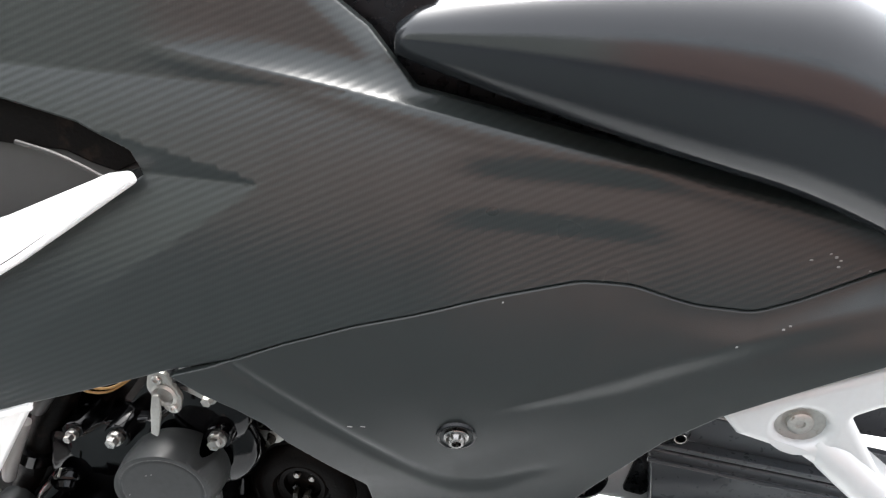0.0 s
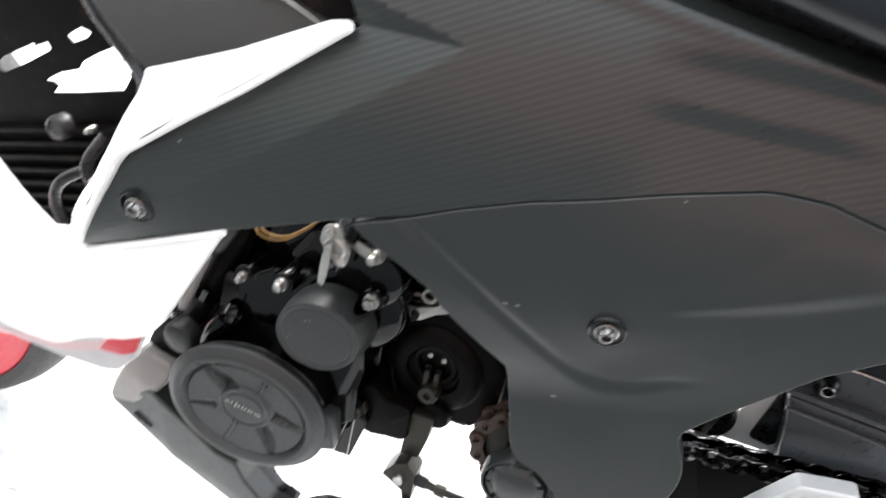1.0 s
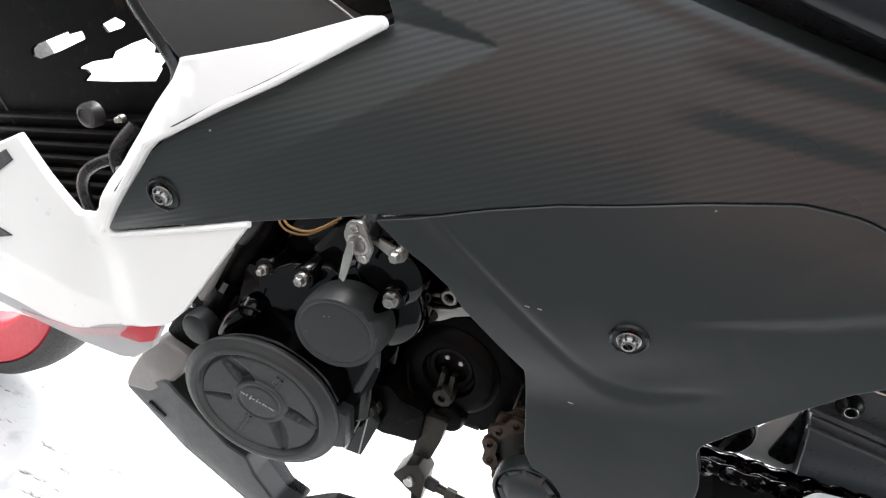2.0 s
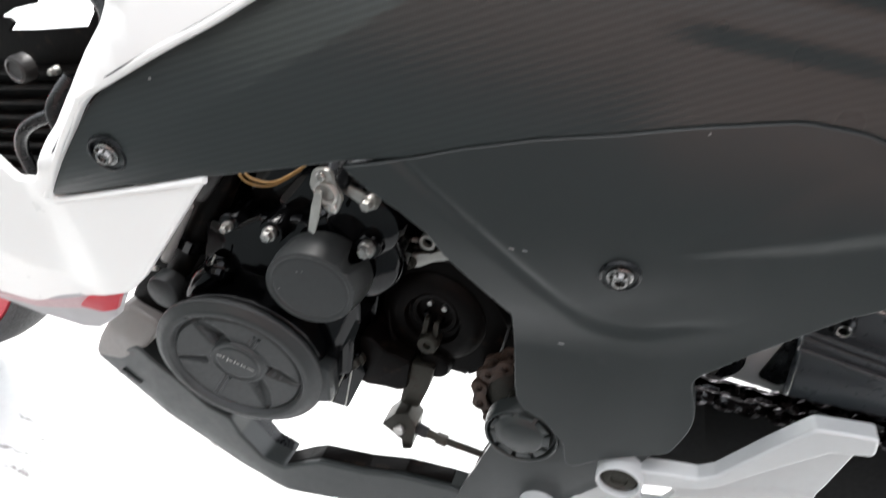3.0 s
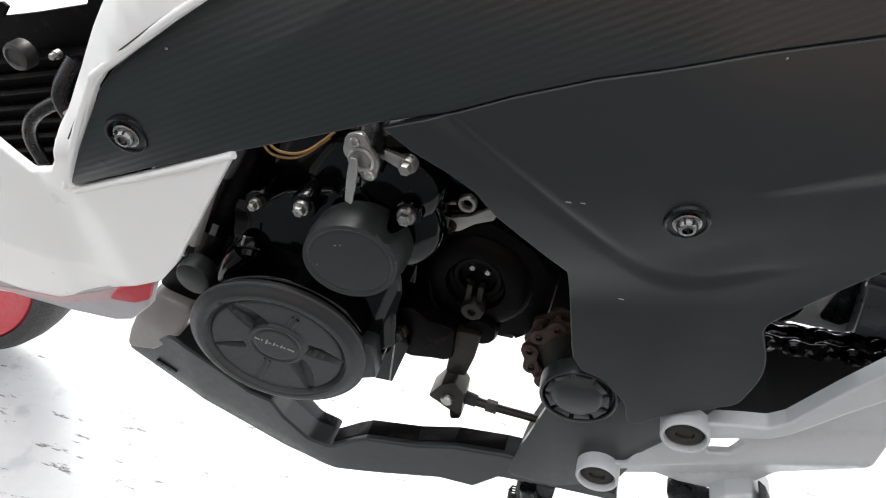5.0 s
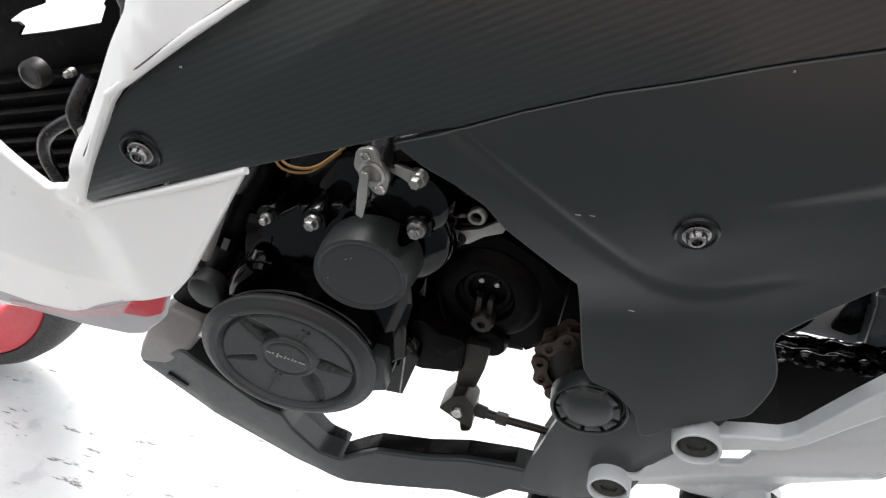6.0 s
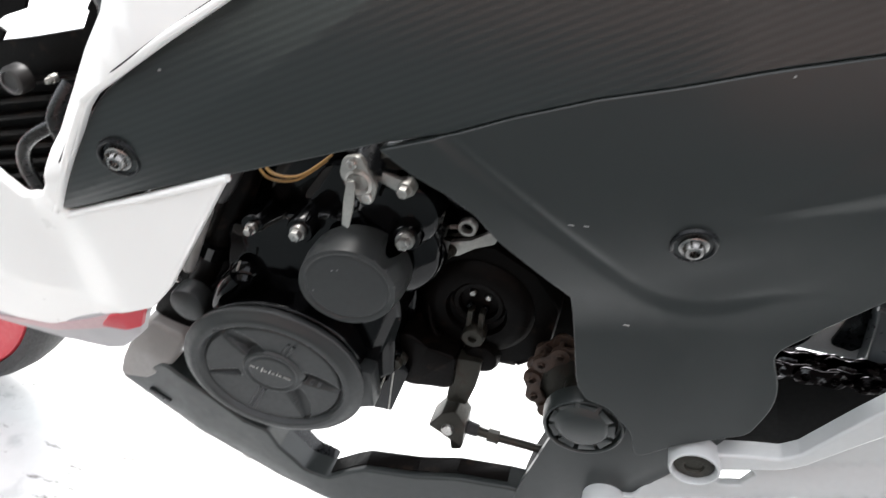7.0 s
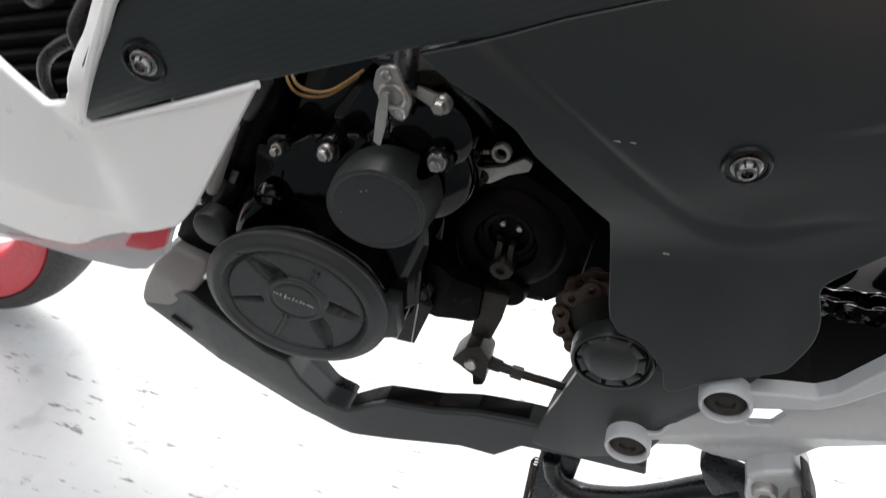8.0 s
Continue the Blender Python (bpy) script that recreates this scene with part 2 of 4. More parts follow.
def plate(points, surf, depth, step=0.012, edge=0.002, steps=5, ready=False, holes=(), lines=()):
    """A shell whose outer face follows y = surf(u, v) inside the outline and outside the holes, with rounded rims and side walls of the given depth; lines: creases that the mesh follows."""
    f = surf if callable(surf) else (lambda u, v: surf)

    def normal(u, v):
        h = 2e-4
        return Vector(((f(u + h, v) - f(u - h, v)) / (2 * h), -1, (f(u, v + h) - f(u, v - h)) / (2 * h))).normalized()

    bm = bmesh.new()
    keep = bm.verts.layers.float_vector.new("smooth_normal")
    spots, bounds, a_all, b_all = [], [], [], []
    for number, outline in enumerate((points, *holes)):
        loop = resample(outline if ready else fillet(outline, steps), max(step, 0.003))
        area = sum(a.x * b.y - b.x * a.y for a, b in zip(loop, loop[1:] + loop[:1]))
        if (area < 0) == (number == 0):
            loop.reverse()
        n = len(loop)
        ways = []
        for i in range(n):
            a, b = (loop[i] - loop[i - 1]).normalized(), (loop[(i + 1) % n] - loop[i]).normalized()
            w = Vector((a.y + b.y, -a.x - b.x))
            w = w.normalized() if w.length > 1e-6 else Vector((a.y, -a.x))
            ways.append((w, min(1.8, 1 / max(0.3, w.dot(Vector((a.y, -a.x)))))))
        rings = []
        for k in range(-1, 5):
            phi = math.pi / 2 * max(k, 0) / 4
            ring = []
            for p, (w, miter) in zip(loop, ways):
                q = p - w * miter * edge * (1 - math.cos(phi))
                v = bm.verts.new((q.x, f(p.x, p.y) * (1 - math.sin(phi)) + f(q.x, q.y) * math.sin(phi) + edge * (1 - math.sin(phi)) + (depth if k < 0 else 0), q.y))
                v[keep] = (Vector((w.x, 0, w.y)) * math.cos(phi) + normal(q.x, q.y) * math.sin(phi)).normalized()
                ring.append(v)
            rings.append(ring)
        for a, b in zip(rings, rings[1:]):
            for i in range(n):
                bm.faces.new([a[i], a[(i + 1) % n], b[(i + 1) % n], b[i]])
        first = len(spots)
        spots += [Vector((v.co.x, v.co.z)) for v in rings[-1]]
        bounds += [(first + k, first + (k + 1) % n) for k in range(n)]
    a = np.array([tuple(spots[k]) for k, _ in bounds])
    b = np.array([tuple(spots[k]) for _, k in bounds])

    def inside(p):
        p = np.array(p).reshape(-1, 2)[:, None]
        crossed = ((a[:, 1] > p[..., 1]) != (b[:, 1] > p[..., 1])) & (p[..., 0] < (b[:, 0] - a[:, 0]) * (p[..., 1] - a[:, 1]) / np.where(b[:, 1] == a[:, 1], 1e-12, b[:, 1] - a[:, 1]) + a[:, 0])
        return crossed.sum(1) % 2 == 1

    grid = np.array([(u, v) for u in np.arange(a[:, 0].min() + step / 2, a[:, 0].max(), step) for v in np.arange(a[:, 1].min() + step / 2, a[:, 1].max(), step)]).reshape(-1, 2)
    extra = []
    for line in lines:
        path = []
        for p, q in zip(line, line[1:]):
            p, q = Vector(p) / 1000, Vector(q) / 1000
            n = max(1, math.ceil((q - p).length / step))
            path += [p.lerp(q, k / n) for k in range(n)]
        path = [p for p in path + [Vector(line[-1]) / 1000] if inside(tuple(p))[0]]
        extra += [(len(spots) + k, len(spots) + k + 1) for k in range(len(path) - 1)]
        spots += path
        if len(grid):
            near = np.min(np.hypot(grid[:, None, 0] - np.array([p.x for p in path]), grid[:, None, 1] - np.array([p.y for p in path])), axis=1)
            grid = grid[near > step * 0.7]
    if len(grid):
        spots += [Vector(q) for q in grid[inside(grid)]]
    places, _, tris, *_ = delaunay_2d_cdt(spots, bounds + extra, [], 0, 1e-6)
    middle = [sum((places[k] for k in t), Vector((0, 0))) / 3 for t in tris]
    good = inside([tuple(q) for q in middle])
    made = []
    for q in places:
        v = bm.verts.new((q.x, f(q.x, q.y), q.y))
        v[keep] = normal(q.x, q.y)
        made.append(v)
    for t, fine in zip(tris, good):
        if fine:
            bm.faces.new([made[k] for k in t])
    for g in bm.faces:
        g.normal_update()
        if g.normal.dot(sum((Vector(v[keep]) for v in g.verts), Vector())) < 0:
            g.normal_flip()
    return bm


def lathe(profile, centre, seg=40, tilt=None):
    """Turns (radius, y) in millimetres about the axis through (u, v); tilt turns the axis, in degrees about x and z."""
    bm = bmesh.new()
    rings = []
    m = Matrix.Translation((centre[0] / 1000, 0, centre[1] / 1000))
    if tilt:
        y0 = profile[0][1] / 1000
        m = m @ Matrix.Translation((0, y0, 0)) @ pose(0, 0, 0, tilt[0], 0, tilt[1]) @ Matrix.Translation((0, -y0, 0))
    for r, y in profile:
        if r == 0:
            rings.append([bm.verts.new(m @ Vector((0, y / 1000, 0)))])
        else:
            rings.append([bm.verts.new(m @ Vector((r / 1000 * math.cos(2 * math.pi * k / seg), y / 1000, r / 1000 * math.sin(2 * math.pi * k / seg)))) for k in range(seg)])
    for a, b in zip(rings, rings[1:]):
        for k in range(seg):
            q = [a[k % len(a)], a[(k + 1) % len(a)], b[(k + 1) % len(b)], b[k % len(b)]]
            q = list(dict.fromkeys(q))
            if len(q) > 2:
                bm.faces.new(q)
    return bm


def tube(points, radius, seg=10, smooth=6, caps=True):
    """A pipe along a smooth line through (u, y, v) in millimetres; radius a number or one for each point."""
    pts = [Vector(p) / 1000 for p in points]
    rad = list(radius) if isinstance(radius, (list, tuple)) else [radius] * len(pts)
    line, rr = [], []
    for i in range(len(pts) - 1):
        p0, p1, p2, p3 = pts[max(i - 1, 0)], pts[i], pts[i + 1], pts[min(i + 2, len(pts) - 1)]
        for k in range(smooth):
            s = k / smooth
            line.append(0.5 * (2 * p1 + (p2 - p0) * s + (2 * p0 - 5 * p1 + 4 * p2 - p3) * s * s + (3 * p1 - p0 - 3 * p2 + p3) * s**3))
            rr.append(rad[i] + (rad[i + 1] - rad[i]) * s)
    line.append(pts[-1])
    rr.append(rad[-1])
    bm = bmesh.new()
    rings = []
    side = None
    for i, p in enumerate(line):
        d = (line[min(i + 1, len(line) - 1)] - line[max(i - 1, 0)]).normalized()
        side = d.orthogonal().normalized() if side is None else (side - d * side.dot(d)).normalized()
        other = d.cross(side)
        rings.append([bm.verts.new(p + rr[i] / 1000 * (math.cos(2 * math.pi * k / seg) * side + math.sin(2 * math.pi * k / seg) * other)) for k in range(seg)])
    for a, b in zip(rings, rings[1:]):
        for k in range(seg):
            bm.faces.new([a[k], a[(k + 1) % seg], b[(k + 1) % seg], b[k]])
    if caps:
        bm.faces.new(rings[0])
        bm.faces.new(rings[-1])
    return bm


def block(points, y0, y1, bevel=0.0015, steps=4):
    """A solid with the outline in millimetres (u, v[, radius]) between two depths, its rims bevelled."""
    loop = fillet(points, steps)
    bm = bmesh.new()
    face = bm.faces.new([bm.verts.new((p.x, y0 / 1000, p.y)) for p in loop])
    ext = bmesh.ops.extrude_face_region(bm, geom=[face])["geom"]
    for g in ext:
        if isinstance(g, bmesh.types.BMVert):
            g.co.y = y1 / 1000
    if bevel:
        rims = [e for e in bm.edges if len(e.link_faces) == 2 and abs(e.verts[0].co.y - e.verts[1].co.y) < 1e-6]
        bmesh.ops.bevel(bm, geom=rims, offset=bevel, segments=2, affect="EDGES", profile=0.6, clamp_overlap=True)
    return bm


def join(*bms):
    out = bmesh.new()
    for b in bms:
        me = bpy.data.meshes.new("tmp")
        b.to_mesh(me)
        out.from_mesh(me)
        b.free()
        bpy.data.meshes.remove(me)
    return out


def ease(x, lo, hi):
    s = min(1.0, max(0.0, (x - lo) / (hi - lo)))
    return s * s * (3 - 2 * s)


def side_of(u, v, a, b):
    """Metres by which (u, v) lies above the line from a to b, in millimetres."""
    ax, ay, bx, by = (c / 1000 for c in (*a, *b))
    return ((bx - ax) * (v - ay) - (by - ay) * (u - ax)) / math.hypot(bx - ax, by - ay)


def off_line(u, v, line):
    """Metres by which (u, v) lies above the nearest stretch of a line of points in millimetres that runs along +u."""
    best = None
    for a, b in zip(line, line[1:]):
        ax, ay, bx, by = (c / 1000 for c in (*a, *b))
        s = min(1.0, max(0.0, ((u - ax) * (bx - ax) + (v - ay) * (by - ay)) / ((bx - ax) ** 2 + (by - ay) ** 2)))
        far = math.hypot(u - ax - s * (bx - ax), v - ay - s * (by - ay))
        if best is None or far < abs(best):
            best = math.copysign(far, (bx - ax) * (v - ay) - (by - ay) * (u - ax))
    return best


def beside(line, offset):
    """The line of points moved sideways, in millimetres."""
    out = []
    for i, p in enumerate(line):
        a, b = Vector(line[max(i - 1, 0)]), Vector(line[min(i + 1, len(line) - 1)])
        d = (b - a).normalized()
        out.append((p[0] - d.y * offset, p[1] + d.x * offset))
    return out


def soft_least(a, b, k):
    h = min(1.0, max(0.0, 0.5 + 0.5 * (b - a) / k))
    return b * (1 - h) + a * h - k * h * (1 - h)


def bell(x, width):
    return math.exp(-((x / width) ** 2))


# ---- ground, and the unseen yard behind the camera, added for reflections ----
bm = bmesh.new()
bmesh.ops.create_grid(bm, x_segments=8, y_segments=8, size=60)
ground = tagged(link("ground", bm, PALE), "pale concrete ground with faint stains and dark scratches", "ground", kind="structure")


def wall(name, x, y, z0, z1, width, thick, mat, label):
    b = bmesh.new()
    bmesh.ops.create_cube(b, size=1, matrix=Matrix.Translation((x, y, (z0 + z1) / 2)) @ Matrix.Diagonal((width, thick, z1 - z0, 1)))
    return tagged(link(name, b, mat), label, "wall", kind="structure")


wall("wall_south", 6.9, -6.0, 0, 3.9, 16.2, 0.2, BRICK, "plain dull red-brown wall closing the yard")
wall("wall_upper", 6.9, -6.0, 3.9, 5.0, 16.2, 0.2, RENDERED, "pale blue-grey rendered upper storey over the red-brown wall")
wall("wall_west", -8.2, -6.0, 0, 3.6, 14, 0.2, SAGE, "plain grey-green rendered wall closing the yard")

# Unseen dark strip, added for the dark band mirrored in seat and panels.
b = bmesh.new()
bmesh.ops.create_cube(b, size=1, matrix=Matrix.Translation((0, -4.05, 0.001)) @ Matrix.Diagonal((40, 3.7, 0.008, 1)))
tagged(link("road", b, ASPHALT), "dark asphalt out of view, added to darken reflections", "road", kind="structure")

# Unseen too: added to cut the bounce from the pale ground.
b = bmesh.new()
bmesh.ops.create_cube(b, size=1, matrix=Matrix.Translation((0, -1.275, 0.001)) @ Matrix.Diagonal((40, 1.85, 0.008, 1)))
tagged(link("pavement", b, PAVING), "blue-grey paving out of view, added to darken reflections", "pavement", kind="structure")

# ---- the motorcycle ----
bike = new("motorcycle")
bike.matrix_world = TILTED
tagged(bike, "parked motorcycle with black carbon-wrapped panels and white fairing", "motorcycle")


def base_skin(u, v):
    """The smooth flank that the side panels share."""
    y = -0.0783 + 0.1363 * u - 0.1347 * (v - 0.53) + 1.92 * (v - 0.53) ** 2
    # a ledge: two soft steps inwards, swelling back below
    w = ease(u, 0.026, 0.066) * (1 - ease(u, 0.12, 0.165))
    if w > 0 and v > 0.56:
        y += w * (0.0036 * (1 - ease(v, 0.6655, 0.680)) + 0.0026 * (1 - ease(v, 0.641, 0.6545))) * ease(v, 0.565, 0.642)
    return y


def cowl_skin(u, v):
    """The wrapped cowl: a crease under the seat, a shallow scoop behind the blade, a soft ledge."""
    y = base_skin(u, min(v, 0.70)) + 0.2 * max(0.0, v - 0.70)
    # ledge above the crease, rolling back to an upright strip
    d = off_line(u, v, CREASE)
    if d > -0.002:
        s = min(1.0, max(0.0, d + 0.0012) / 0.016)
        y += ease(u, -0.118, -0.02) * 0.010 * (1 - (1 - s) ** 2) * ease(d, -0.0014, 0.0014)
    y -= 0.0012 * ease(u, -0.125, -0.08) * bell(d + 0.004, 0.005)
    # rolled rim beside the seat's nose
    e = side_of(u, v, (-110, 800), (17, 703)) + 0.009
    y += 40 * min(0.012, max(0.0, e)) ** 2 * ease(u, -0.12, -0.08) * (1 - ease(u, -0.012, 0.012))
    # scoop between the blade and the tank: an overhung strip and a flat floor that rises to a crease
    d1, d2 = side_of(u, v, *SCOOP_TOP), side_of(u, v, *SCOOP_LOW)
    if d1 < 0.001 and d2 > -0.001:
        y += max(0.0, soft_least(0.5 * (0.0004 - d1), soft_least(0.19 * (d2 + 0.0004), 0.011, 0.002), 0.0006))
    return y


CREASE = [(-150, 719), (-105, 714), (-38, 705), (31, 695), (92, 686), (145, 678.5), (253, 663.5), (335, 652)]
SCOOP_TOP = ((-200, 689), (-52, 656.5))
SCOOP_LOW = ((-160, 572), (-52, 655))
FLANGE = [(-90, 580), (-62, 561), (-20, 530), (8, 509), (34, 490), (48, 482), (58, 479), (70, 479), (84, 484), (104, 496), (140, 510)]
SEAM_LINE = [(-62, 564), (-33, 577), (1, 590), (35, 600), (73, 611), (105, 620), (138, 622), (171, 616), (199, 615), (220, 623), (258, 641), (330, 672)]
RIDGE = [(60, 534), (79, 544.5), (113, 561), (140, 575), (166, 588), (193, 600), (218, 611), (262, 629), (330, 657)]


def cover_skin(u, v):
    """The matte lower cover: flange along the front, a pocket round the bolt, a ridge running up to the tail."""
    y = top = base_skin(u, v) - 0.0010
    low = -0.058 + 0.02 * max(0.0, u - 0.09)
    k = 0.008
    h = min(1.0, max(0.0, 0.5 + 0.5 * (low - y) / k))
    y = low * (1 - h) + y * h - k * h * (1 - h)
    # flush with the cowl along the seam, swelling out below it
    below = -off_line(u, v, SEAM_LINE)
    f = ease(below, 0.0, 0.04)
    y = top * (1 - f) + y * f
    # a strip along the front edge stands a little proud of the panel
    d = off_line(u, v, FLANGE)
    on = 1 - ease(u, 0.07, 0.13)
    soft_part = 1 - ease(v, 0.475, 0.51)
    y -= on * ((0.0005 + 0.0012 * soft_part) * (1 - ease(d, -0.0005 - 0.006 * soft_part, 0.0035 + 0.004 * soft_part)) + 0.0014 * (1 - ease(d, -0.004, 0.028)))
    y += on * 0.0016 * (1 - soft_part) * bell(d - 0.001, 0.0038)
    # the flank swells out towards the ridge in a widening wedge and steps back under it
    r = off_line(u, v, RIDGE)
    wide = min(0.030, 0.0015 + 0.42 * max(0.0, u - 0.074))
    s = min(1.0, max(0.0, 1 - r / wide))
    y -= 0.08 * wide * s * ease(r, -0.38 * wide - 0.0015, 0.0008) * ease(below, 0.001, 0.016) * ease(u, 0.072, 0.10)
    return y


def blade_skin(u, v):
    # level with the cowl above the line where the two meet
    s = max(ease(v, 0.50, 0.57) * ease(u, -0.32, -0.29), ease(side_of(u, v, (-286, 470), (-169, 525)), -0.003, 0.005) * ease(u, -0.31, -0.28))
    y = -0.105 * (1 - s) + (base_skin(u, v) - 0.004) * s
    y += 0.05 * max(0.0, -0.30 - u) * (1 - s)
    d = -side_of(u, v, (-275, 499), (-219, 612))
    y += 0.6 * min(0.02, max(0.0, 0.015 - d)) * ease(u, -0.30, -0.285) * ease(v, 0.50, 0.53) * (1 - ease(v, 0.605, 0.62))
    return y + 0.25 * max(0.0, 0.40 - v) + 0.006 * bell(u + 0.30, 0.03) * bell(v - 0.42, 0.06)


SEAM = [(-62, 564), (-33, 577), (1, 590), (35, 600), (73, 611), (110, 621, 40), (138, 622, 40), (171, 616, 60), (199, 615, 30), (220, 623, 30), (258, 641), (330, 672)]
cowl = part("side_cowl", plate(
    [(-288, 471, 4), (-227, 500), (-173, 522), (-123, 542), (-94, 554)] + [(p[0], p[1] + 0.1, *p[2:]) for p in SEAM]
    + [(335, 690), (335, 655 + 12), (253, 668), (145, 683), (17, 703, 8), (-10, 728), (-43, 750), (-110, 800), (-330, 800), (-330, 690), (-230, 690), (-171, 684), (-137, 677), (-112, 666, 3), (-107, 654),
       (-160.5, 613, 60), (-191.5, 591, 60), (-230, 559, 12), (-238, 550, 12), (-261, 513, 100)], cowl_skin, 0.006, step=0.0026, edge=0.001, lines=[CREASE[1:], beside(CREASE, 1.4)[1:], beside(CREASE, -1.4)[1:], beside(CREASE, 3.2)[1:3], [(-53, 656.3), (-106.5, 655.8)], [(-58, 657.2), (-106.5, 657.0)], [(-58, 655.4), (-106.5, 654.6)], list(SCOOP_TOP), beside(SCOOP_TOP, -1.0), beside(SCOOP_LOW, 1.0), list(SCOOP_LOW)]), CARBON, bike, "black carbon-fibre wrapped side cowl")
cover = part("lower_cover", plate(
    [(-92, 552.6)] + [(p[0], p[1] - 0.1, *p[2:]) for p in SEAM] + [(330, 630), (272, 601), (245, 584), (196, 553), (172, 532, 20), (156, 511, 20), (137, 485), (119, 459, 12), (134, 428, 60), (128, 394, 14), (92, 371, 20), (72, 350, 8), (65, 372, 14), (48, 388, 14), (33, 391, 6), (26, 400, 4), (23, 409), (9, 471, 3), (-34, 508, 8), (-45, 522, 10), (-60, 532.5, 6), (-77, 541.5, 10)], cover_skin, 0.012, step=0.0026, edge=0.001, lines=[beside(RIDGE, 0.8)[1:], beside(RIDGE, -1)[1:], beside(RIDGE, -4)[1:], beside(FLANGE, 4)[2:7], beside(FLANGE, 1.0)[2:7], beside(FLANGE, -2)[2:7]]), MATTE, bike, "matte dark grey plastic lower side cover")

FAIR = [(-169, 525, 2), (-224, 499), (-286, 470.5, 3), (-261, 513, 100), (-238, 550, 12), (-230, 559, 12), (-190, 589, 60), (-159, 611, 60), (-121, 641), (-106, 653, 4), (-110, 657.5, 4), (-120, 655.5), (-167, 632), (-219, 611, 3),
        (-222, 606, 3), (-224, 598, 6), (-235, 581, 10), (-248, 558, 20), (-273, 520, 30), (-281, 497, 10), (-291, 486, 6), (-302, 480, 5), (-314, 475.5, 4), (-338, 495.5), (-362, 519, 2), (-386, 504), (-412, 485), (-520, 405), (-500, 318), (-441, 312), (-347, 343, 60), (-272, 393), (-237, 413, 4), (-222, 432, 20)]
fairing = part("front_fairing", plate(FAIR, blade_skin, 0.003, step=0.008, edge=0.0025), WHITE, bike, "glossy white front fairing with charcoal stripes")


def lip_skin(u, v):
    return -0.099 + 0.2 * max(0.0, 0.385 - v) + 0.05 * max(0.0, -0.30 - u)


lip = part("lower_lip", plate([(-246, 408), (-260, 375, 6), (-283, 350, 6), (-300, 342, 12), (-344, 332, 60), (-402, 325), (-480, 318), (-480, 334), (-347, 352, 60), (-272, 396)], lip_skin, 0.006, step=0.012, edge=0.002), LIPGREY, fairing, "pale grey graphic along the lower lip")
part("pink_band", plate([(-266, 388), (-287, 373), (-345, 343, 60), (-420, 325), (-420, 330), (-347, 349, 60), (-278, 390)], lambda u, v: lip_skin(u, v) - 0.0012, 0.002, step=0.012, edge=0.0006), PINK, lip, "faded pink graphic band")
part("red_patch", plate([(-246, 409, 2), (-253, 389, 4), (-267, 380, 6), (-290, 375, 3), (-278, 390, 5)], lambda u, v: lip_skin(u, v) - 0.0026, 0.003, step=0.01, edge=0.001), RED, fairing, "red gloss accent")

for outline in ([(-376, 503), (-370, 497), (-404, 468), (-430, 455), (-460, 440), (-460, 452), (-402, 484)], [(-470, 449), (-435, 433), (-386, 428), (-418, 412), (-443, 414), (-470, 424)], [(-470, 392), (-407, 407), (-446, 387), (-470, 381)]):
    part("stripe", plate(outline, lambda u, v: blade_skin(u, v) - 0.0012, 0.003, step=0.02, edge=0.0004), DECAL, fairing, "charcoal graphic stripe")
BEAD = [(-264, 513), (-252, 533), (-240.5, 551), (-232, 560), (-212, 574.5), (-191, 590.5), (-174, 602.5), (-158, 614), (-140, 628), (-124, 640.5)]
part("bead_line", tube([(u, blade_skin(u / 1000, v / 1000) * 1000 - 0.1, v) for u, v in beside(BEAD, 2.2)], 0.4, 6, 4), DECAL, fairing, "fine dark line beside the edge bead")


# ---- bolts ----
def bolt(u, v, y, r=7.0, mat=STEEL, parent=bike, name="bolt", ring=0.0, tilt=(0, 0)):
    """A button-head bolt with a flange and a lobed socket; ring: the radius of the dark well it sits in."""
    if ring:
        # The well is coloured black to put the recess's shade into it.
        part("bolt_well", lathe([(ring, y + 1.5), (ring - 0.5, y - 0.2), (ring - 1.3, y - 0.5), (ring - 2.2, y), (ring - 3.0, y + 2.4), (0, y + 2.5)], (u, v), 36, tilt), BLACK, parent, "bolt well, black for the shade of its recess")
    head = part(name, lathe([(r * 1.22, y + 2), (r * 1.22, y - 0.5), (r * 1.12, y - 1.1), (r * 0.9, y - 1.2), (r * 0.86, y - 3.2), (r * 0.7, y - 4.4), (r * 0.46, y - 4.6), (r * 0.42, y - 2.6), (0, y - 2.4)], (u, v), 6 * 4, tilt), mat, parent)
    b = bmesh.new()
    for k in range(6):
        a = k * math.pi / 3
        m = Matrix.Translation((u / 1000, (y - 3.3) / 1000, v / 1000)) @ pose(0, 0, 0, tilt[0], 0, tilt[1]) @ Matrix.Rotation(a, 4, "Y") @ Matrix.Translation((r * 0.66 / 1000, 0, 0)) @ Matrix.Diagonal((r * 0.42 / 1000, 0.0021, r * 0.15 / 1000, 1))
        bmesh.ops.create_cube(b, size=1, matrix=m)
    part("rib", b, DARKSTEEL, head)
    return head


def hex_bolt(u, v, y, r, mat=STEEL, parent=bike, tilt=(0, 0)):
    head = part("bolt", join(lathe([(r * 1.35, y + 4), (r * 1.35, y), (r * 1.25, y - 0.8), (r * 0.9, y - 0.9)], (u, v), 24, tilt),
                             lathe([(r, y), (r, y - 4.2), (r * 0.86, y - 5), (r * 0.5, y - 4.6), (0, y - 4.5)], (u, v), 6, tilt)), mat, parent, "zinc-plated hex flange bolt")
    return head


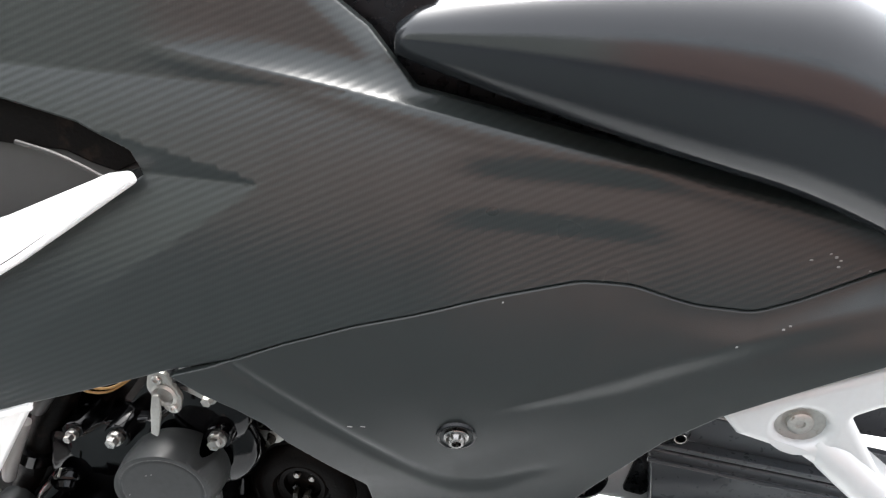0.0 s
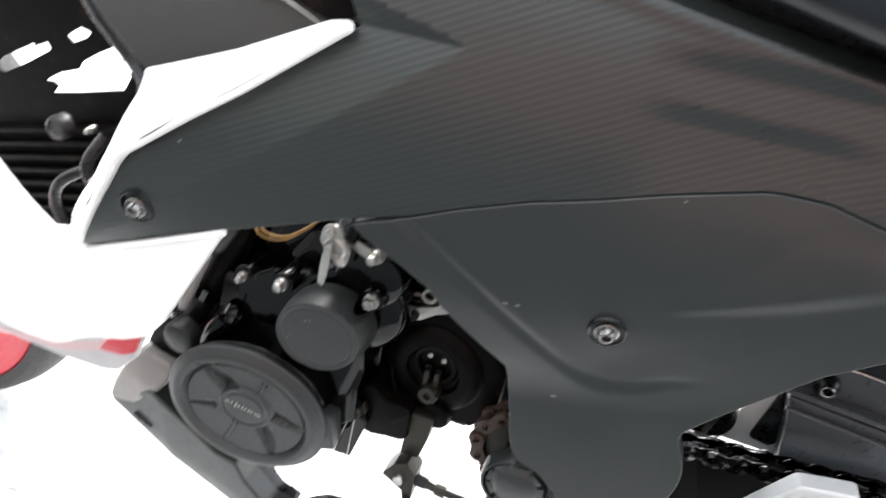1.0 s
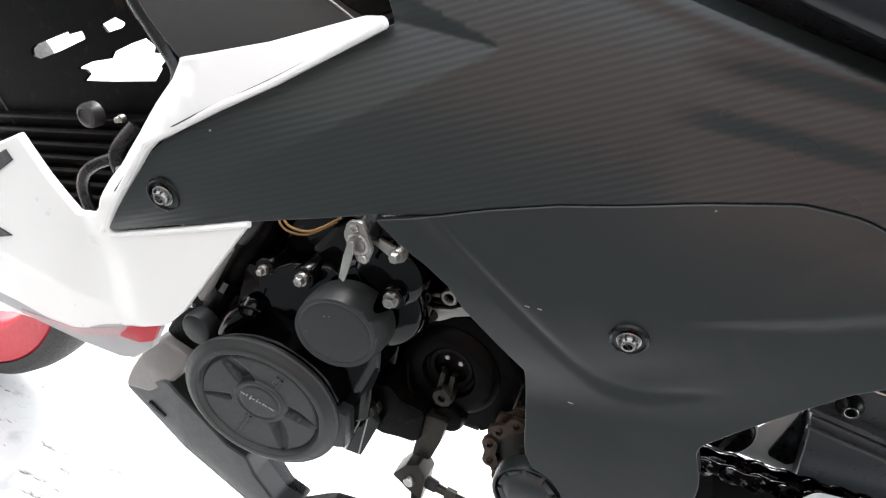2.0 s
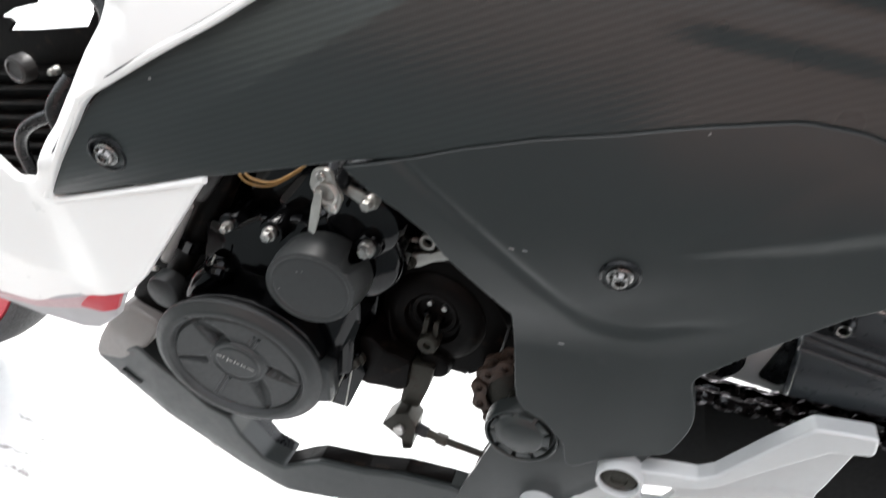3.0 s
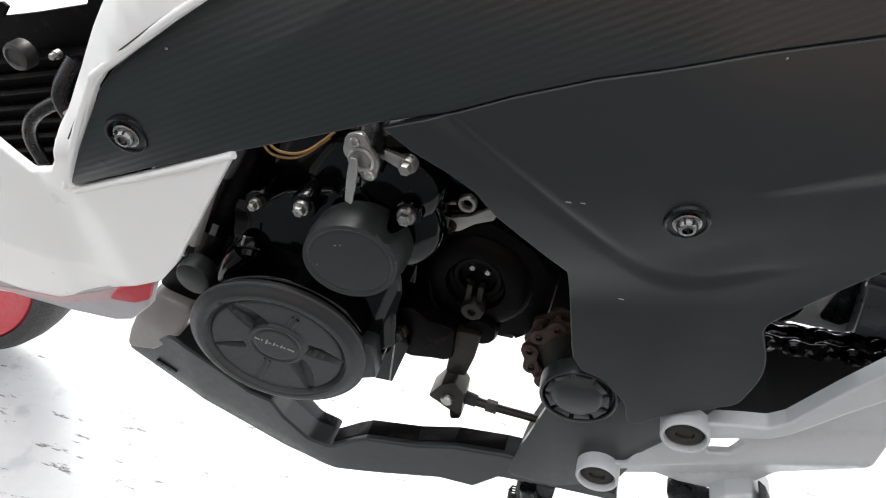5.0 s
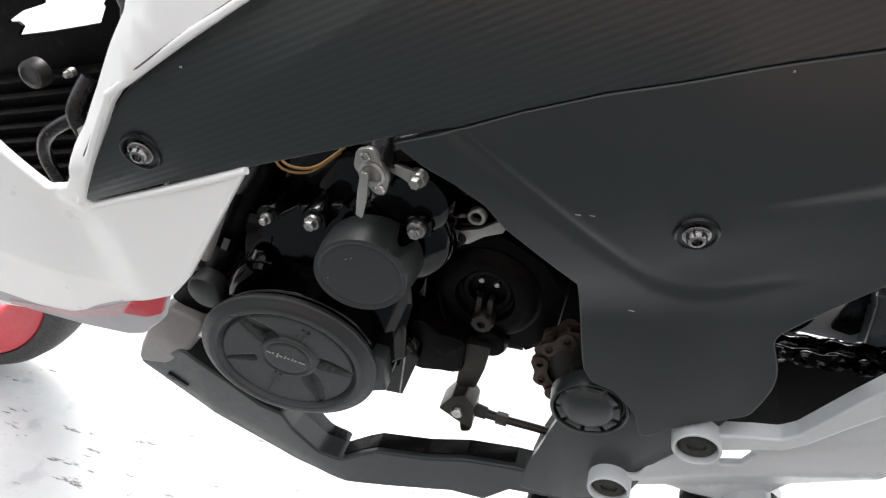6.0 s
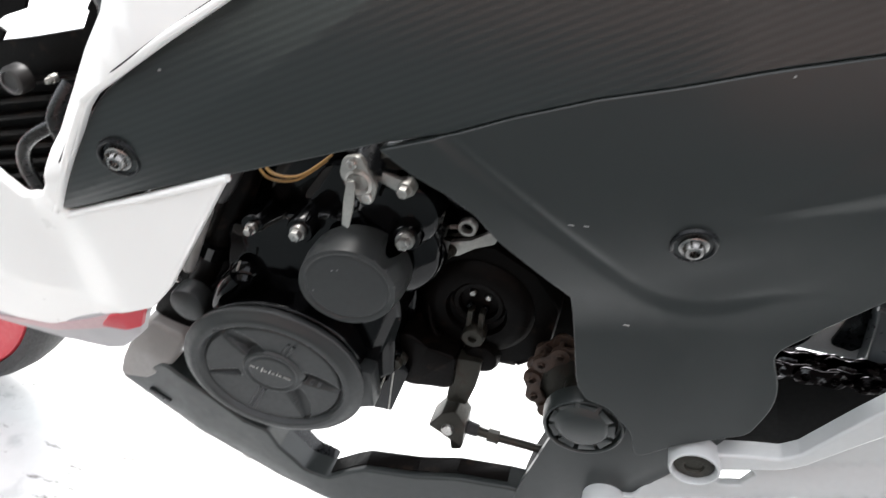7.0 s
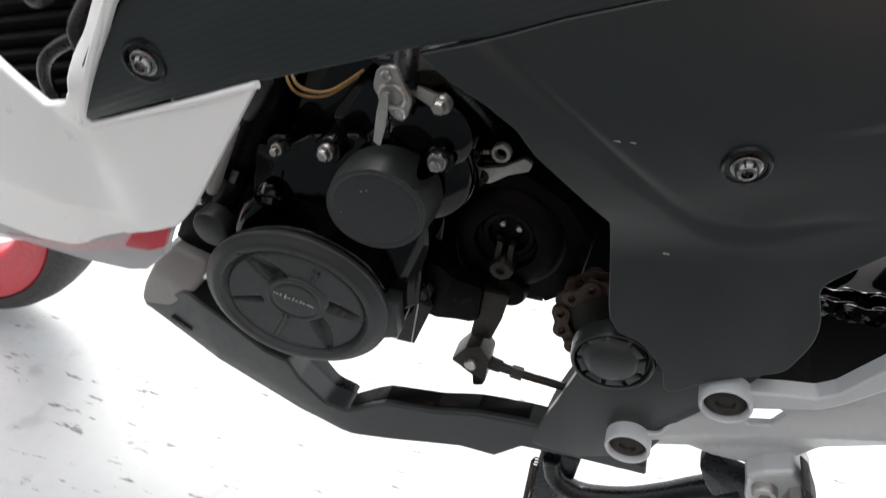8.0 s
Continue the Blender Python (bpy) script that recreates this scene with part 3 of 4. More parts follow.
for u, v, du, dv in ((74, 608, 0.5, 0.5), (42, 457.5, 1.8, 0.4), (1, 525, 1.6, 0.3), (8, 525.5, 1.4, 0.3), (-199, 574, 0.8, 0.6), (193, 598, 0.6, 0.5), (214, 609, 0.7, 0.5), (217, 611, 0.7, 0.4), (221, 643, 0.9, 0.4), (230, 646.6, 0.6, 0.3), (233, 645.2, 0.8, 0.6), (235.5, 643.8, 0.7, 0.4), (235, 640.7, 0.8, 0.5), (251, 640, 0.6, 0.3)):
    skin = cowl_skin if u < -100 or v > 630 else cover_skin
    part("paint_chip", block([(u - du, v - dv), (u + du, v - dv * 0.6), (u + du * 0.8, v + dv), (u - du * 0.7, v + dv * 0.8)], skin(u / 1000, v / 1000) * 1000 - 0.25, skin(u / 1000, v / 1000) * 1000 + 0.3, 0), CHIP, cowl if skin is cowl_skin else cover, "pale paint chip")
bolt(59, 523, -71, 5.8, BOLT, ring=11.5, tilt=(14, 8))
bolt(-230, 523, -109, 5.8, BOLT, ring=12, tilt=(8, 8))

# ---- engine ----
engine = part("crankcase", block([(-275, 540, 10), (-70, 575, 10), (-70, 510, 10), (-93, 470, 6), (-93, 385, 10), (-100, 330, 8), (-118, 310), (-150, 290, 20), (-215, 290, 20), (-280, 320, 10), (-312, 360, 10), (-305, 420, 10)], -16, 140, 0.006), GLOSS, bike, "gloss black engine crankcase")
part("stator_housing", block([(-250, 372, 30), (-222, 405, 14), (-218, 446, 10), (-196, 446, 10), (-175, 462, 8), (-140, 470, 14), (-100, 440, 20), (-94, 400, 10), (-98, 378, 4), (-98, 344, 4), (-116, 330, 10), (-150, 290, 40), (-215, 296, 40), (-246, 335, 40)], -44, 0, 0.007, 6), GLOSS, engine)


def round_outline(u, v, r, n=72, bite=None):
    """A circle in metres, with a round bite (u, v, radius) taken out of it where one is given."""
    out = []
    for k in range(n):
        p = Vector((u + r * math.cos(2 * math.pi * k / n), v + r * math.sin(2 * math.pi * k / n)))
        if bite:
            q = Vector(bite[:2])
            if (p - q).length < bite[2]:
                # slide in along the spoke until the bite's circle is reached
                way = (Vector((u, v)) - p).normalized()
                while (p - q).length < bite[2]:
                    p = p + way * 0.2
        out.append(p / 1000)
    return out


# pointed recesses: angle and half width beside the hub, angle of the tip, inner and outer radius
POCKETS = ((122, 23, 132, 21, 53), (-4, 16, -12, 22, 50), (-55, 17, -69, 23, 57), (-165, 6, -166, 26, 52))


def stator_skin(u, v):
    du, dv = u + 0.1812, v - 0.3355
    r, a = 1000 * math.hypot(du, dv), math.degrees(math.atan2(dv, du))
    y = -0.0685 - math.tan(radians(4)) * dv + math.tan(radians(8)) * du
    y -= 0.003 * ease(r, 51, 54) - 0.0045 * ease(r, 57, 67)
    y += 0.0024 * bell(r - 50.5, 1.3)
    # hub and recesses lie a little off the rim's centre
    du, dv = u + 0.1800, v - 0.3415
    r, a = 1000 * math.hypot(du, dv), math.degrees(math.atan2(dv, du))
    y -= 0.0022 * (1 - ease(r, 20, 22)) - 0.0009 * bell(r - 17, 1.2)
    for base_a, half, tip_a, r0, r1 in POCKETS:
        s = min(1.0, max(0.0, (r - r0) / (r1 - r0)))
        off = (a - base_a - (tip_a - base_a) * s + 180) % 360 - 180
        wide = half * (1 - s) + 1.0
        y += 0.0070 * (1 - 0.8 * s) * (1 - ease(abs(off), wide * 0.72, wide)) * ease(r, r0, r0 + 1.5) * (1 - ease(r, r1 - 2, r1))
    return y


def pocket_edges():
    """The rims of the recesses, which the cover's mesh follows."""
    out = []
    for base_a, half, tip_a, r0, r1 in POCKETS:
        for side in (-1, 1):
            for part_of in (0.72, 1.0):
                line = []
                for k in range(5):
                    s = 0.04 + 0.9 * k / 4
                    a = radians(base_a + (tip_a - base_a) * s + side * part_of * (half * (1 - s) + 1.0))
                    r = r0 + (r1 - r0) * s
                    line.append((-180 + r * math.cos(a), 341.5 + r * math.sin(a)))
                out.append(line)
    return out


stator = part("stator_cover", plate(round_outline(-181.2, 335.5, 66.5), stator_skin, 0.002, step=0.0011, edge=0.002, ready=True, lines=pocket_edges()), SATIN, bike, "satin black stator cover with spoke relief")
part("drum", plate(round_outline(-181.2, 335.5, 64), lambda u, v: -0.0590 - math.tan(radians(4)) * (v - 0.340) + math.tan(radians(8)) * (u + 0.1822), 0.045, step=0.01, edge=0.003, ready=True), GLOSS, engine)
part("lug", block([(-135, 340), (-121, 354, 4), (-110, 354, 3), (-107, 320, 3), (-119, 314, 4), (-128, 300, 8), (-145, 300)], -57, -42, 0.005), SATIN, stator)
for a, r0, r1 in ((62, 25, 36), (245, 23, 50)):
    ca, sa = math.cos(radians(a)), math.sin(radians(a))
    for off in (-2.0, 2.0):
        part("rib", tube([(-180 + ca * r - sa * off, stator_skin((-180 + ca * r) / 1000, (341.5 + sa * r) / 1000) * 1000 - 0.2, 341.5 + sa * r + ca * off) for r in (r0, r1)], 1.2, 8, 2), SATIN, stator)
# worn script on the hub, as short slanting strokes
for k, (du, dv, w, h, slant) in enumerate(((-15, 5.4, 3.6, 0.7, 0.3), (-10.5, 4.6, 1.0, 1.6, 0.8), (-7.6, 3.2, 0.9, 4.4, 1.6), (-5.6, 2.6, 2.6, 0.7, 0.4), (-2.0, 2.0, 0.9, 3.2, 1.4), (0.2, 1.2, 2.2, 0.8, 0.4), (3.4, 0.4, 0.9, 2.4, 1.0), (5.2, -0.4, 2.0, 0.8, 0.4), (8.4, -1.2, 5.4, 0.7, 0.3))):
    u0, v0 = -180 + du, 341.5 + dv
    y0 = stator_skin(u0 / 1000, v0 / 1000) * 1000
    part("emblem_bar", block([(u0, v0 - h / 2), (u0 + w, v0 - h / 2 - 0.25 * w), (u0 + w + slant, v0 + h / 2 - 0.25 * w), (u0 + slant, v0 + h / 2)], y0 - 0.5, y0 + 1.5, 0.0001), CAST, stator, "worn grey emblem bar")

def starter_skin(u, v):
    du, dv = u + 0.1205, v - 0.4405
    r = math.hypot(du, dv)
    return -0.0715 - math.tan(radians(3)) * dv + math.tan(radians(9)) * du + 0.0006 * bell(1000 * r - 25.4, 0.8) - 0.0005 * ease(1000 * r, 25.6, 26.6) + 5.0 * max(0.0, r - 0.0292)


starter = part("starter_gear_cover", plate(round_outline(-120.2, 440.8, 31.6, 110, (-91, 470, 12.5)), starter_skin, 0.010, step=0.001, edge=0.0012, ready=True, lines=[[(-120.5 + r * math.cos(k * 0.0654), 440.5 + r * math.sin(k * 0.0654)) for k in range(12, 96)] for r in (29.0, 29.4)]), SATIN, bike, "round satin black starter gear cover")
for du, dv, w in ((-9, 12, 1.2), (-5.5, 13, 0.8), (-21, -6, 0.7)):
    u0, v0 = -120.5 + du, 440.5 + dv
    y0 = starter_skin(u0 / 1000, v0 / 1000) * 1000
    part("scuff", block([(u0, v0), (u0 + w, v0 + 0.5), (u0 + w, v0 + 0.9), (u0, v0 + 0.5)], y0 - 0.2, y0 + 0.3, 0), CHIP, starter, "pale scuff")
part("gear_housing", lathe([(39, 0), (39, -30), (37.5, -36), (33, -39.5), (20, -41), (0, -41)], (-113, 450), 56, (4, 6)), GLOSS, engine)
part("boss", lathe([(27, 0), (27, -36), (25, -43), (20, -46), (10, -47), (0, -47)], (-103, 486), 44, (6, 4)), GLOSS, engine)
part("neck", block([(-170, 470, 12), (-150, 500, 16), (-120, 505, 10), (-100, 470), (-140, 440)], -34, 0, 0.008, 6), GLOSS, engine)
for u, v, y, r in ((-91, 472, -54, 4.6), (-159, 461, -57, 4.2), (-199, 446, -46, 3.2)):
    part("lug", lathe([(9.0, 0), (9.0, y + 4), (8.0, y + 2.5), (0, y + 2.4)], (u, v), 28), GLOSS, engine)
    hex_bolt(u, v, y, r * 0.95, parent=engine, tilt=(0, 0))
hex_bolt(-93, 506, -50, 4.4, CAST, engine, (10, 0))
# choke and cable clamp plate
clamp = part("cable_clamp", block([(-124, 526, 5), (-114, 530, 5), (-104, 512, 8), (-107, 500, 5), (-113, 500, 5), (-126, 515, 8)], -66, -62.5, 0.0006, 6), CAST, bike, "dull zinc clamp plate with folded tab")
part("tab", block([(-119, 516, 2), (-114.5, 517, 2), (-115.5, 500, 1), (-118.5, 485, 1), (-122.5, 487, 1), (-121, 505)], -72, -70, 0.0004), CAST, clamp)
part("collar", lathe([(8, -62), (8, -67), (6.6, -68.2), (5.2, -67), (4.4, -64), (0, -64)], (-114.5, 513), 28), CAST, clamp)
for u, v in ((-118.3, 523.5), (-109.5, 504.5)):
    part("screw", lathe([(3.0, -65), (3.0, -67.4), (2.4, -68), (1.3, -67.9), (1.2, -66.8), (0, -66.8)], (u, v), 18), STEEL, clamp)
part("arm", block([(-110, 519, 2), (-94, 516, 3), (-86, 513, 4), (-87, 507, 4), (-95, 508, 3), (-108, 513, 2)], -59, -56, 0.0006), CAST, clamp)
part("carburettor_neck", tube([(-104, -28, 536), (-101, -44, 527), (-99, -52, 521)], [9, 9.5, 9], 20, 3), DARKSTEEL, clamp)
part("sleeve", tube([(-118, -40, 530), (-113, -52, 522), (-112, -60, 516)], 8.5, 16, 4), BLACK, clamp)
hex_bolt(-90, 511, -60, 3.6, CAST, clamp)
part("cable", tube([(-193, -38, 508), (-185, -50, 498), (-176, -52, 492.5), (-160, -50, 495), (-146, -38, 505)], 0.8, 8), YELLOW, bike, "thin ochre wire")
part("cable", tube([(-190, -36, 510), (-182, -49, 500), (-173, -51, 495.5), (-158, -49, 498), (-144, -36, 508)], 0.9, 8), YELLOW, bike, "thin ochre wire")
part("cable", tube([(-150, -20, 540), (-135, -40, 520), (-105, -45, 525), (-80, -30, 500), (-70, 0, 470)], 3.4, 10), BLACK, bike, "black rubber cable")
part("cable", tube([(-98, -14, 470), (-80, -14, 456), (-70, -8, 452), (-60, 0, 450)], 1.2, 8), DARKSTEEL, bike, "thin bare cable")
# starter motor and pipes in front of the crankcase
motor = part("starter_motor", tube([(-258, -30, 366), (-246, -32, 392), (-232, -34, 424), (-214, -30, 466), (-202, -24, 500)], [12, 13, 13, 12, 11], 28, 4), GRIME, bike, "dark cylindrical starter motor")
part("end_cap", lathe([(14.5, -44), (14.5, -55), (13.5, -57.5), (11.5, -58.4), (0, -58.6)], (-252, 371), 36), SATIN, motor)
part("band", tube([(-236, -36, 414), (-231, -37, 426)], [14, 14], 28, 2), GLOSS, motor)
part("pipe", tube([(-248, -52, 404), (-240, -57, 420), (-232, -58, 438), (-222, -56, 462)], [4.5, 5.0, 5.0, 4.5], 14), TAUPE, bike, "faded grey breather pipe")
part("pipe", tube([(-214, -52, 470), (-206, -52, 484), (-200, -48, 496)], [5, 6, 5], 14), UMBER, bike, "dark hose stub")
part("oil_pipe", tube([(-232, -46, 364), (-224, -52, 382), (-215, -54, 398), (-208, -52, 408)], [8, 8.5, 8.5, 8.0], 20), GLOSS, bike, "gloss black oil pipe")
part("banjo", lathe([(10.5, -44), (10.5, -50), (9.6, -51.5), (7.5, -52), (6.5, -56), (4, -57.5), (0, -58)], (-207, 410), 28, (30, 14)), GLOSS, bike, "black banjo fitting")
# Added filler: the gap stays dark where bright ground would show through.
part("gap_filler", block([(-300, 336, 4), (-282, 372, 4), (-262, 400, 6), (-236, 420, 6), (-222, 404, 8), (-250, 352, 8), (-276, 318, 6)], -40, -26, 0.004), GRIME, bike, "near-black filler keeping the gap behind the fairing edge dark")
part("clip", tube([(-256, -60, 396), (-250, -61, 399)], 1.8, 8, 2), STEEL, bike, "bright wire clip")
part("bright_rib", tube([(-207, -55, 416), (-204, -55, 424)], 0.9, 8, 2), CAST, bike, "short bright metal rib")
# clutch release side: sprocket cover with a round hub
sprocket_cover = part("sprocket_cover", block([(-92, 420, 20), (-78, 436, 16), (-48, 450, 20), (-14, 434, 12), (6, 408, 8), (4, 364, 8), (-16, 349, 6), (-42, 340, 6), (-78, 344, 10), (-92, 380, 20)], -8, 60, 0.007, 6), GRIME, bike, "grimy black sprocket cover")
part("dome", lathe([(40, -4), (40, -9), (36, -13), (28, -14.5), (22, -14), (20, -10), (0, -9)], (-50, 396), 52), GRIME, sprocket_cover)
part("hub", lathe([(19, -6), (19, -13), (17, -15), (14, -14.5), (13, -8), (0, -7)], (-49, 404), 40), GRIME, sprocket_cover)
# Two of the studs are bright steel to imitate highlight spots.
for k in range(4):
    a = k * 1.571 + 0.7
    part("stud", lathe([(2.6, -4), (2.6, -12), (1.8, -13), (0, -13)], (-49 + 8 * math.cos(a), 404 + 8 * math.sin(a)), 12), STEEL if k in (0, 1) else GLOSS, sprocket_cover)
shaft = part("shift_shaft", lathe([(8.5, -10), (8.5, -22), (7.5, -23.5), (3.2, -23.8), (2.8, -21), (0, -21)], (-48.5, 379), 9), DARKSTEEL, bike, "dirty steel gear shift shaft")
for du in (-4.5, 3.5):
    part("prong", block([(-48.5 + du - 2, 382, 1), (-48.5 + du + 2, 382, 1), (-48.5 + du + 2, 400, 1.5), (-48.5 + du - 2, 400, 1.5)], -19, -12, 0.0008), DARKSTEEL, shaft)
part("shaft_boss", lathe([(13, 20), (13, -16), (11.5, -19), (8, -20), (0, -20)], (-41, 357), 36), GRIME, sprocket_cover)
part("breather_hose", tube([(-86, -10, 400), (-80, -14, 372), (-66, -14, 356), (-48, -10, 350)], 2.0, 8), GRIME, bike, "thin black breather hose")
bracket = part("cable_bracket", block([(-89, 430, 1), (-80, 447, 3), (-70, 450, 4), (-60, 454, 3), (-48, 463, 3), (-42, 461, 3), (-44, 455, 3), (-56, 449, 3), (-66, 440, 4), (-78, 436, 2)], -14, -10, 0.0008), CAST, bike, "dull cast cable bracket")
part("eye", lathe([(6.4, -9), (6.4, -12.6), (5.8, -13.4), (4.0, -13.4), (3.4, -12.6), (3.4, -9)], (-63, 462), 24), CAST, bracket)
part("arm", tube([(-92, -8, 460), (-82, -11, 458), (-70, -12, 461)], 1.5, 8, 3), CAST, bracket)
hex_bolt(-73, 443, -15, 3.8, DARKSTEEL, bracket)
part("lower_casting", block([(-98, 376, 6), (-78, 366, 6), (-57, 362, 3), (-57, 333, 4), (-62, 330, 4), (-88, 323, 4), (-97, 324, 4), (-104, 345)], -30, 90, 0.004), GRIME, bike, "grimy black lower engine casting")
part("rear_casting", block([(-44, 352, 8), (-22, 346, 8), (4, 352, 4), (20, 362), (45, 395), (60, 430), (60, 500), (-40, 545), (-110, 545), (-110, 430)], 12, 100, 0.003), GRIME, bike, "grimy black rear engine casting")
fin = part("finned_bracket", block([(-110, 356, 3), (-118, 332), (-116, 294, 1), (-101, 296, 1), (-89, 342, 2), (-97, 362, 3)], -37, -32, 0.001), GLOSS, bike, "small black bracket with bright metal edge lines")
for line in ([(-119, -38, 332), (-116.5, -38, 296)], [(-106, -38, 336), (-115, -38, 297)], [(-100, -37, 345), (-103, -37, 298)]):
    part("rib", tube(line, 0.7, 6, 2), CAST, fin)
hex_bolt(-98, 352, -36, 5.0, DARKSTEEL, fin)

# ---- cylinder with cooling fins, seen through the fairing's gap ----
# One dark sheet carries the shade among the front frame's rails.
dark_backing = part("dark_backing", plate([(-640, 340), (-300, 360), (-270, 480), (-250, 560), (-236, 640), (-300, 720), (-640, 720)], 0.03, 0.002, step=0.03, edge=0.0008, holes=[
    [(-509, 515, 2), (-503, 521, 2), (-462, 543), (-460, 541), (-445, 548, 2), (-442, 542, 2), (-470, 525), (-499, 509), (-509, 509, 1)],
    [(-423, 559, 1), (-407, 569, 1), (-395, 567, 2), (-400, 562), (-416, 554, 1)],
    [(-456, 512, 1), (-438, 523), (-415, 532, 2), (-411, 539, 2), (-392, 551), (-375, 560, 2), (-365, 556, 2), (-367, 550, 1), (-351, 553, 1), (-360, 541, 1), (-359, 539), (-367, 526, 2), (-414, 512), (-448, 503), (-441, 511, 1), (-445, 514)]]), GRIME, bike, "flat near-black backing with gaps, for the shaded front frame")
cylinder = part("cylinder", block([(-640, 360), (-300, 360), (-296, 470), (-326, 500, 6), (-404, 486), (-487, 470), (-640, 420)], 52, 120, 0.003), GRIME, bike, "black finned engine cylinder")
fin_bm = block([(-560, 330, 2), (-330, 396, 2), (-330, 400, 1), (-560, 334, 1)], 20, 36, 0.0006)
fin_mesh = None
for k in range(9):
    ob = part("fin", fin_bm, GRIME, cylinder) if k == 0 else new("fin", fin_mesh)
    fin_mesh = ob.data
    ob.parent = cylinder
    ob.location = (-0.003 * k, 0, 0.0125 * k)
part("plug", lathe([(11, 12), (11, 4), (10, 1), (7.5, 0), (6.5, 1.5), (0, 1.5)], (-417, 487), 32), UMBER, cylinder, "dull grey round plug")
hex_bolt(-390, 490, 12, 2.6, CAST, cylinder)
part("hose", tube([(-394, -24, 415), (-392, -30, 440), (-383, -32, 459), (-366, -30, 473), (-345, -22, 482), (-325, -4, 480)], 5, 12), BLACK, bike, "black rubber hose")
part("hose", tube([(-352, -22, 440), (-346, -28, 462), (-352, -28, 484), (-345, -14, 505)], 7, 12), BLACK, bike, "black rubber hose")
part("terminal", block([(-350, 474, 2), (-338, 482, 2), (-331, 470, 2), (-343, 462, 2)], -36, -32, 0.001), CAST, bike, "small bright terminal")
part("shroud_edge", tube([(-300, -56, 660), (-283, -64, 630), (-268, -68, 613), (-254, -72, 600), (-243, -78, 592), (-240, -84, 582), (-250, -82, 566)], [14, 12, 9, 6.5, 5, 4.5, 3], 16), BLACK, bike, "black rubber edge of the shroud")
part("inner_shroud", plate([(-300, 660, 10), (-277, 630, 8), (-266, 620, 8), (-252, 609, 6), (-240, 600, 4), (-200, 612), (-110, 655, 4), (-112, 668), (-180, 700), (-300, 720, 20)], lambda u, v: base_skin(u, v) + 0.022 - 0.06 * (u + 0.11), 0.01, step=0.015), UMBER, bike, "smooth dark grey-brown inner shroud")
part("rim_trim", plate([(-300, 716), (-180, 699), (-145, 692), (-108, 672, 3), (-112, 658, 3), (-126, 650, 4), (-138, 653), (-152, 658), (-179, 659), (-300, 670)], lambda u, v: base_skin(u, v) + 0.019, 0.01, step=0.01, edge=0.001), GRIME, bike, "gloss black trim strip")
part("trim_edge", tube([(-175, -70, 661), (-156, -70, 657.5), (-142, -69.5, 652.5), (-130, -69.5, 647.5)], 1.2, 8), UMBER, bike, "thin grey trim edge")
# raised white beads along the fairing's inner edges
for line in ([(-169, 523.5), (-224, 497.5), (-283, 469.5)], [(-289, 472), (-263, 513), (-241, 551), (-232, 560.5), (-191.5, 591), (-160, 613), (-123, 643), (-108, 655)]):
    part("bead", tube([(u, 1000 * blade_skin(u / 1000, v / 1000) + 0.5, v) for u, v in line], 2.0, 10, 6), WHITE, fairing)

# ---- belly pan ----
def belly_skin(u, v):
    """A flank that faces slightly down, drawn in at the nose and rounded towards its lower edge."""
    low = max(0.0, side_of(u, v, (-154, 176), (-336, 262)) + 0.004) if u < -0.15 else 0.0
    return -0.049 + 0.09 * max(0.0, -0.275 - u) - 0.10 * (v - 0.19) * (1 - ease(u, -0.22, -0.12)) + 3.0 * min(0.02, low) ** 2


belly = part("belly_pan", plate([(-345, 255, 6), (-275, 211), (-199, 173, 60), (-154, 164, 40), (-105, 182), (-51, 204, 10), (-22, 207, 4), (-3, 231, 4), (35, 239), (89, 247, 2), (86, 258, 2), (38, 266), (-3, 262), (-43, 253), (-75, 239), (-119, 227, 6), (-131, 218, 10), (-152, 199, 14), (-173, 201, 14), (-194, 226, 14), (-202, 247, 8), (-222, 252), (-250, 275), (-285, 300, 10)], belly_skin, 0.018, step=0.008, edge=0.0025), MATTE, bike, "matte dark grey plastic belly pan")
# Black on the pan's inner edge and deep wall stands in for shade.
INNER_EDGE = [(-207, 250), (-195, 223), (-175, 198), (-157, 196), (-152, 200), (-131, 219), (-119, 228), (-75, 240), (-43, 254), (-3, 262.8)]
part("shade_strip", block([(u, v, 4) for u, v in INNER_EDGE] + [(u + 0.5, v - 4, 4) for u, v in reversed(INNER_EDGE)], -43.5, -29, 0.001), GRIME, belly, "black strip for the shade along the opening")
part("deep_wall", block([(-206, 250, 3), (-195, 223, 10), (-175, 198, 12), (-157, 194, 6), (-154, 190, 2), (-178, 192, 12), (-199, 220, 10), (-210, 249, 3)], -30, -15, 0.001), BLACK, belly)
part("slot", block([(-314, 252, 2), (-295, 244, 2), (-291, 247, 2), (-310, 256, 2)], -54.5, -40, 0.0003), BLACK, belly)
part("nose_cap", plate([(-345, 254, 8), (-333, 282, 12), (-311, 321, 6), (-296, 333, 6), (-264, 327, 6), (-284, 290, 6), (-310, 268, 8)], lambda u, v: -0.0565 + 0.14 * max(0.0, -0.30 - u) + 0.2 * max(0, v - 0.30), 0.05, step=0.008, edge=0.004), TAUPE, belly, "faded taupe nose cap")

# ---- gear linkage ----
linkage = part("shift_arm", join(block([(-58, 358, 3), (-39, 360, 3), (-41, 336, 6), (-46, 312, 4), (-62, 310, 4), (-60, 336, 6)], -25, -14, 0.0015)), DARKSTEEL, bike, "dirty steel gear shift arm and rod")
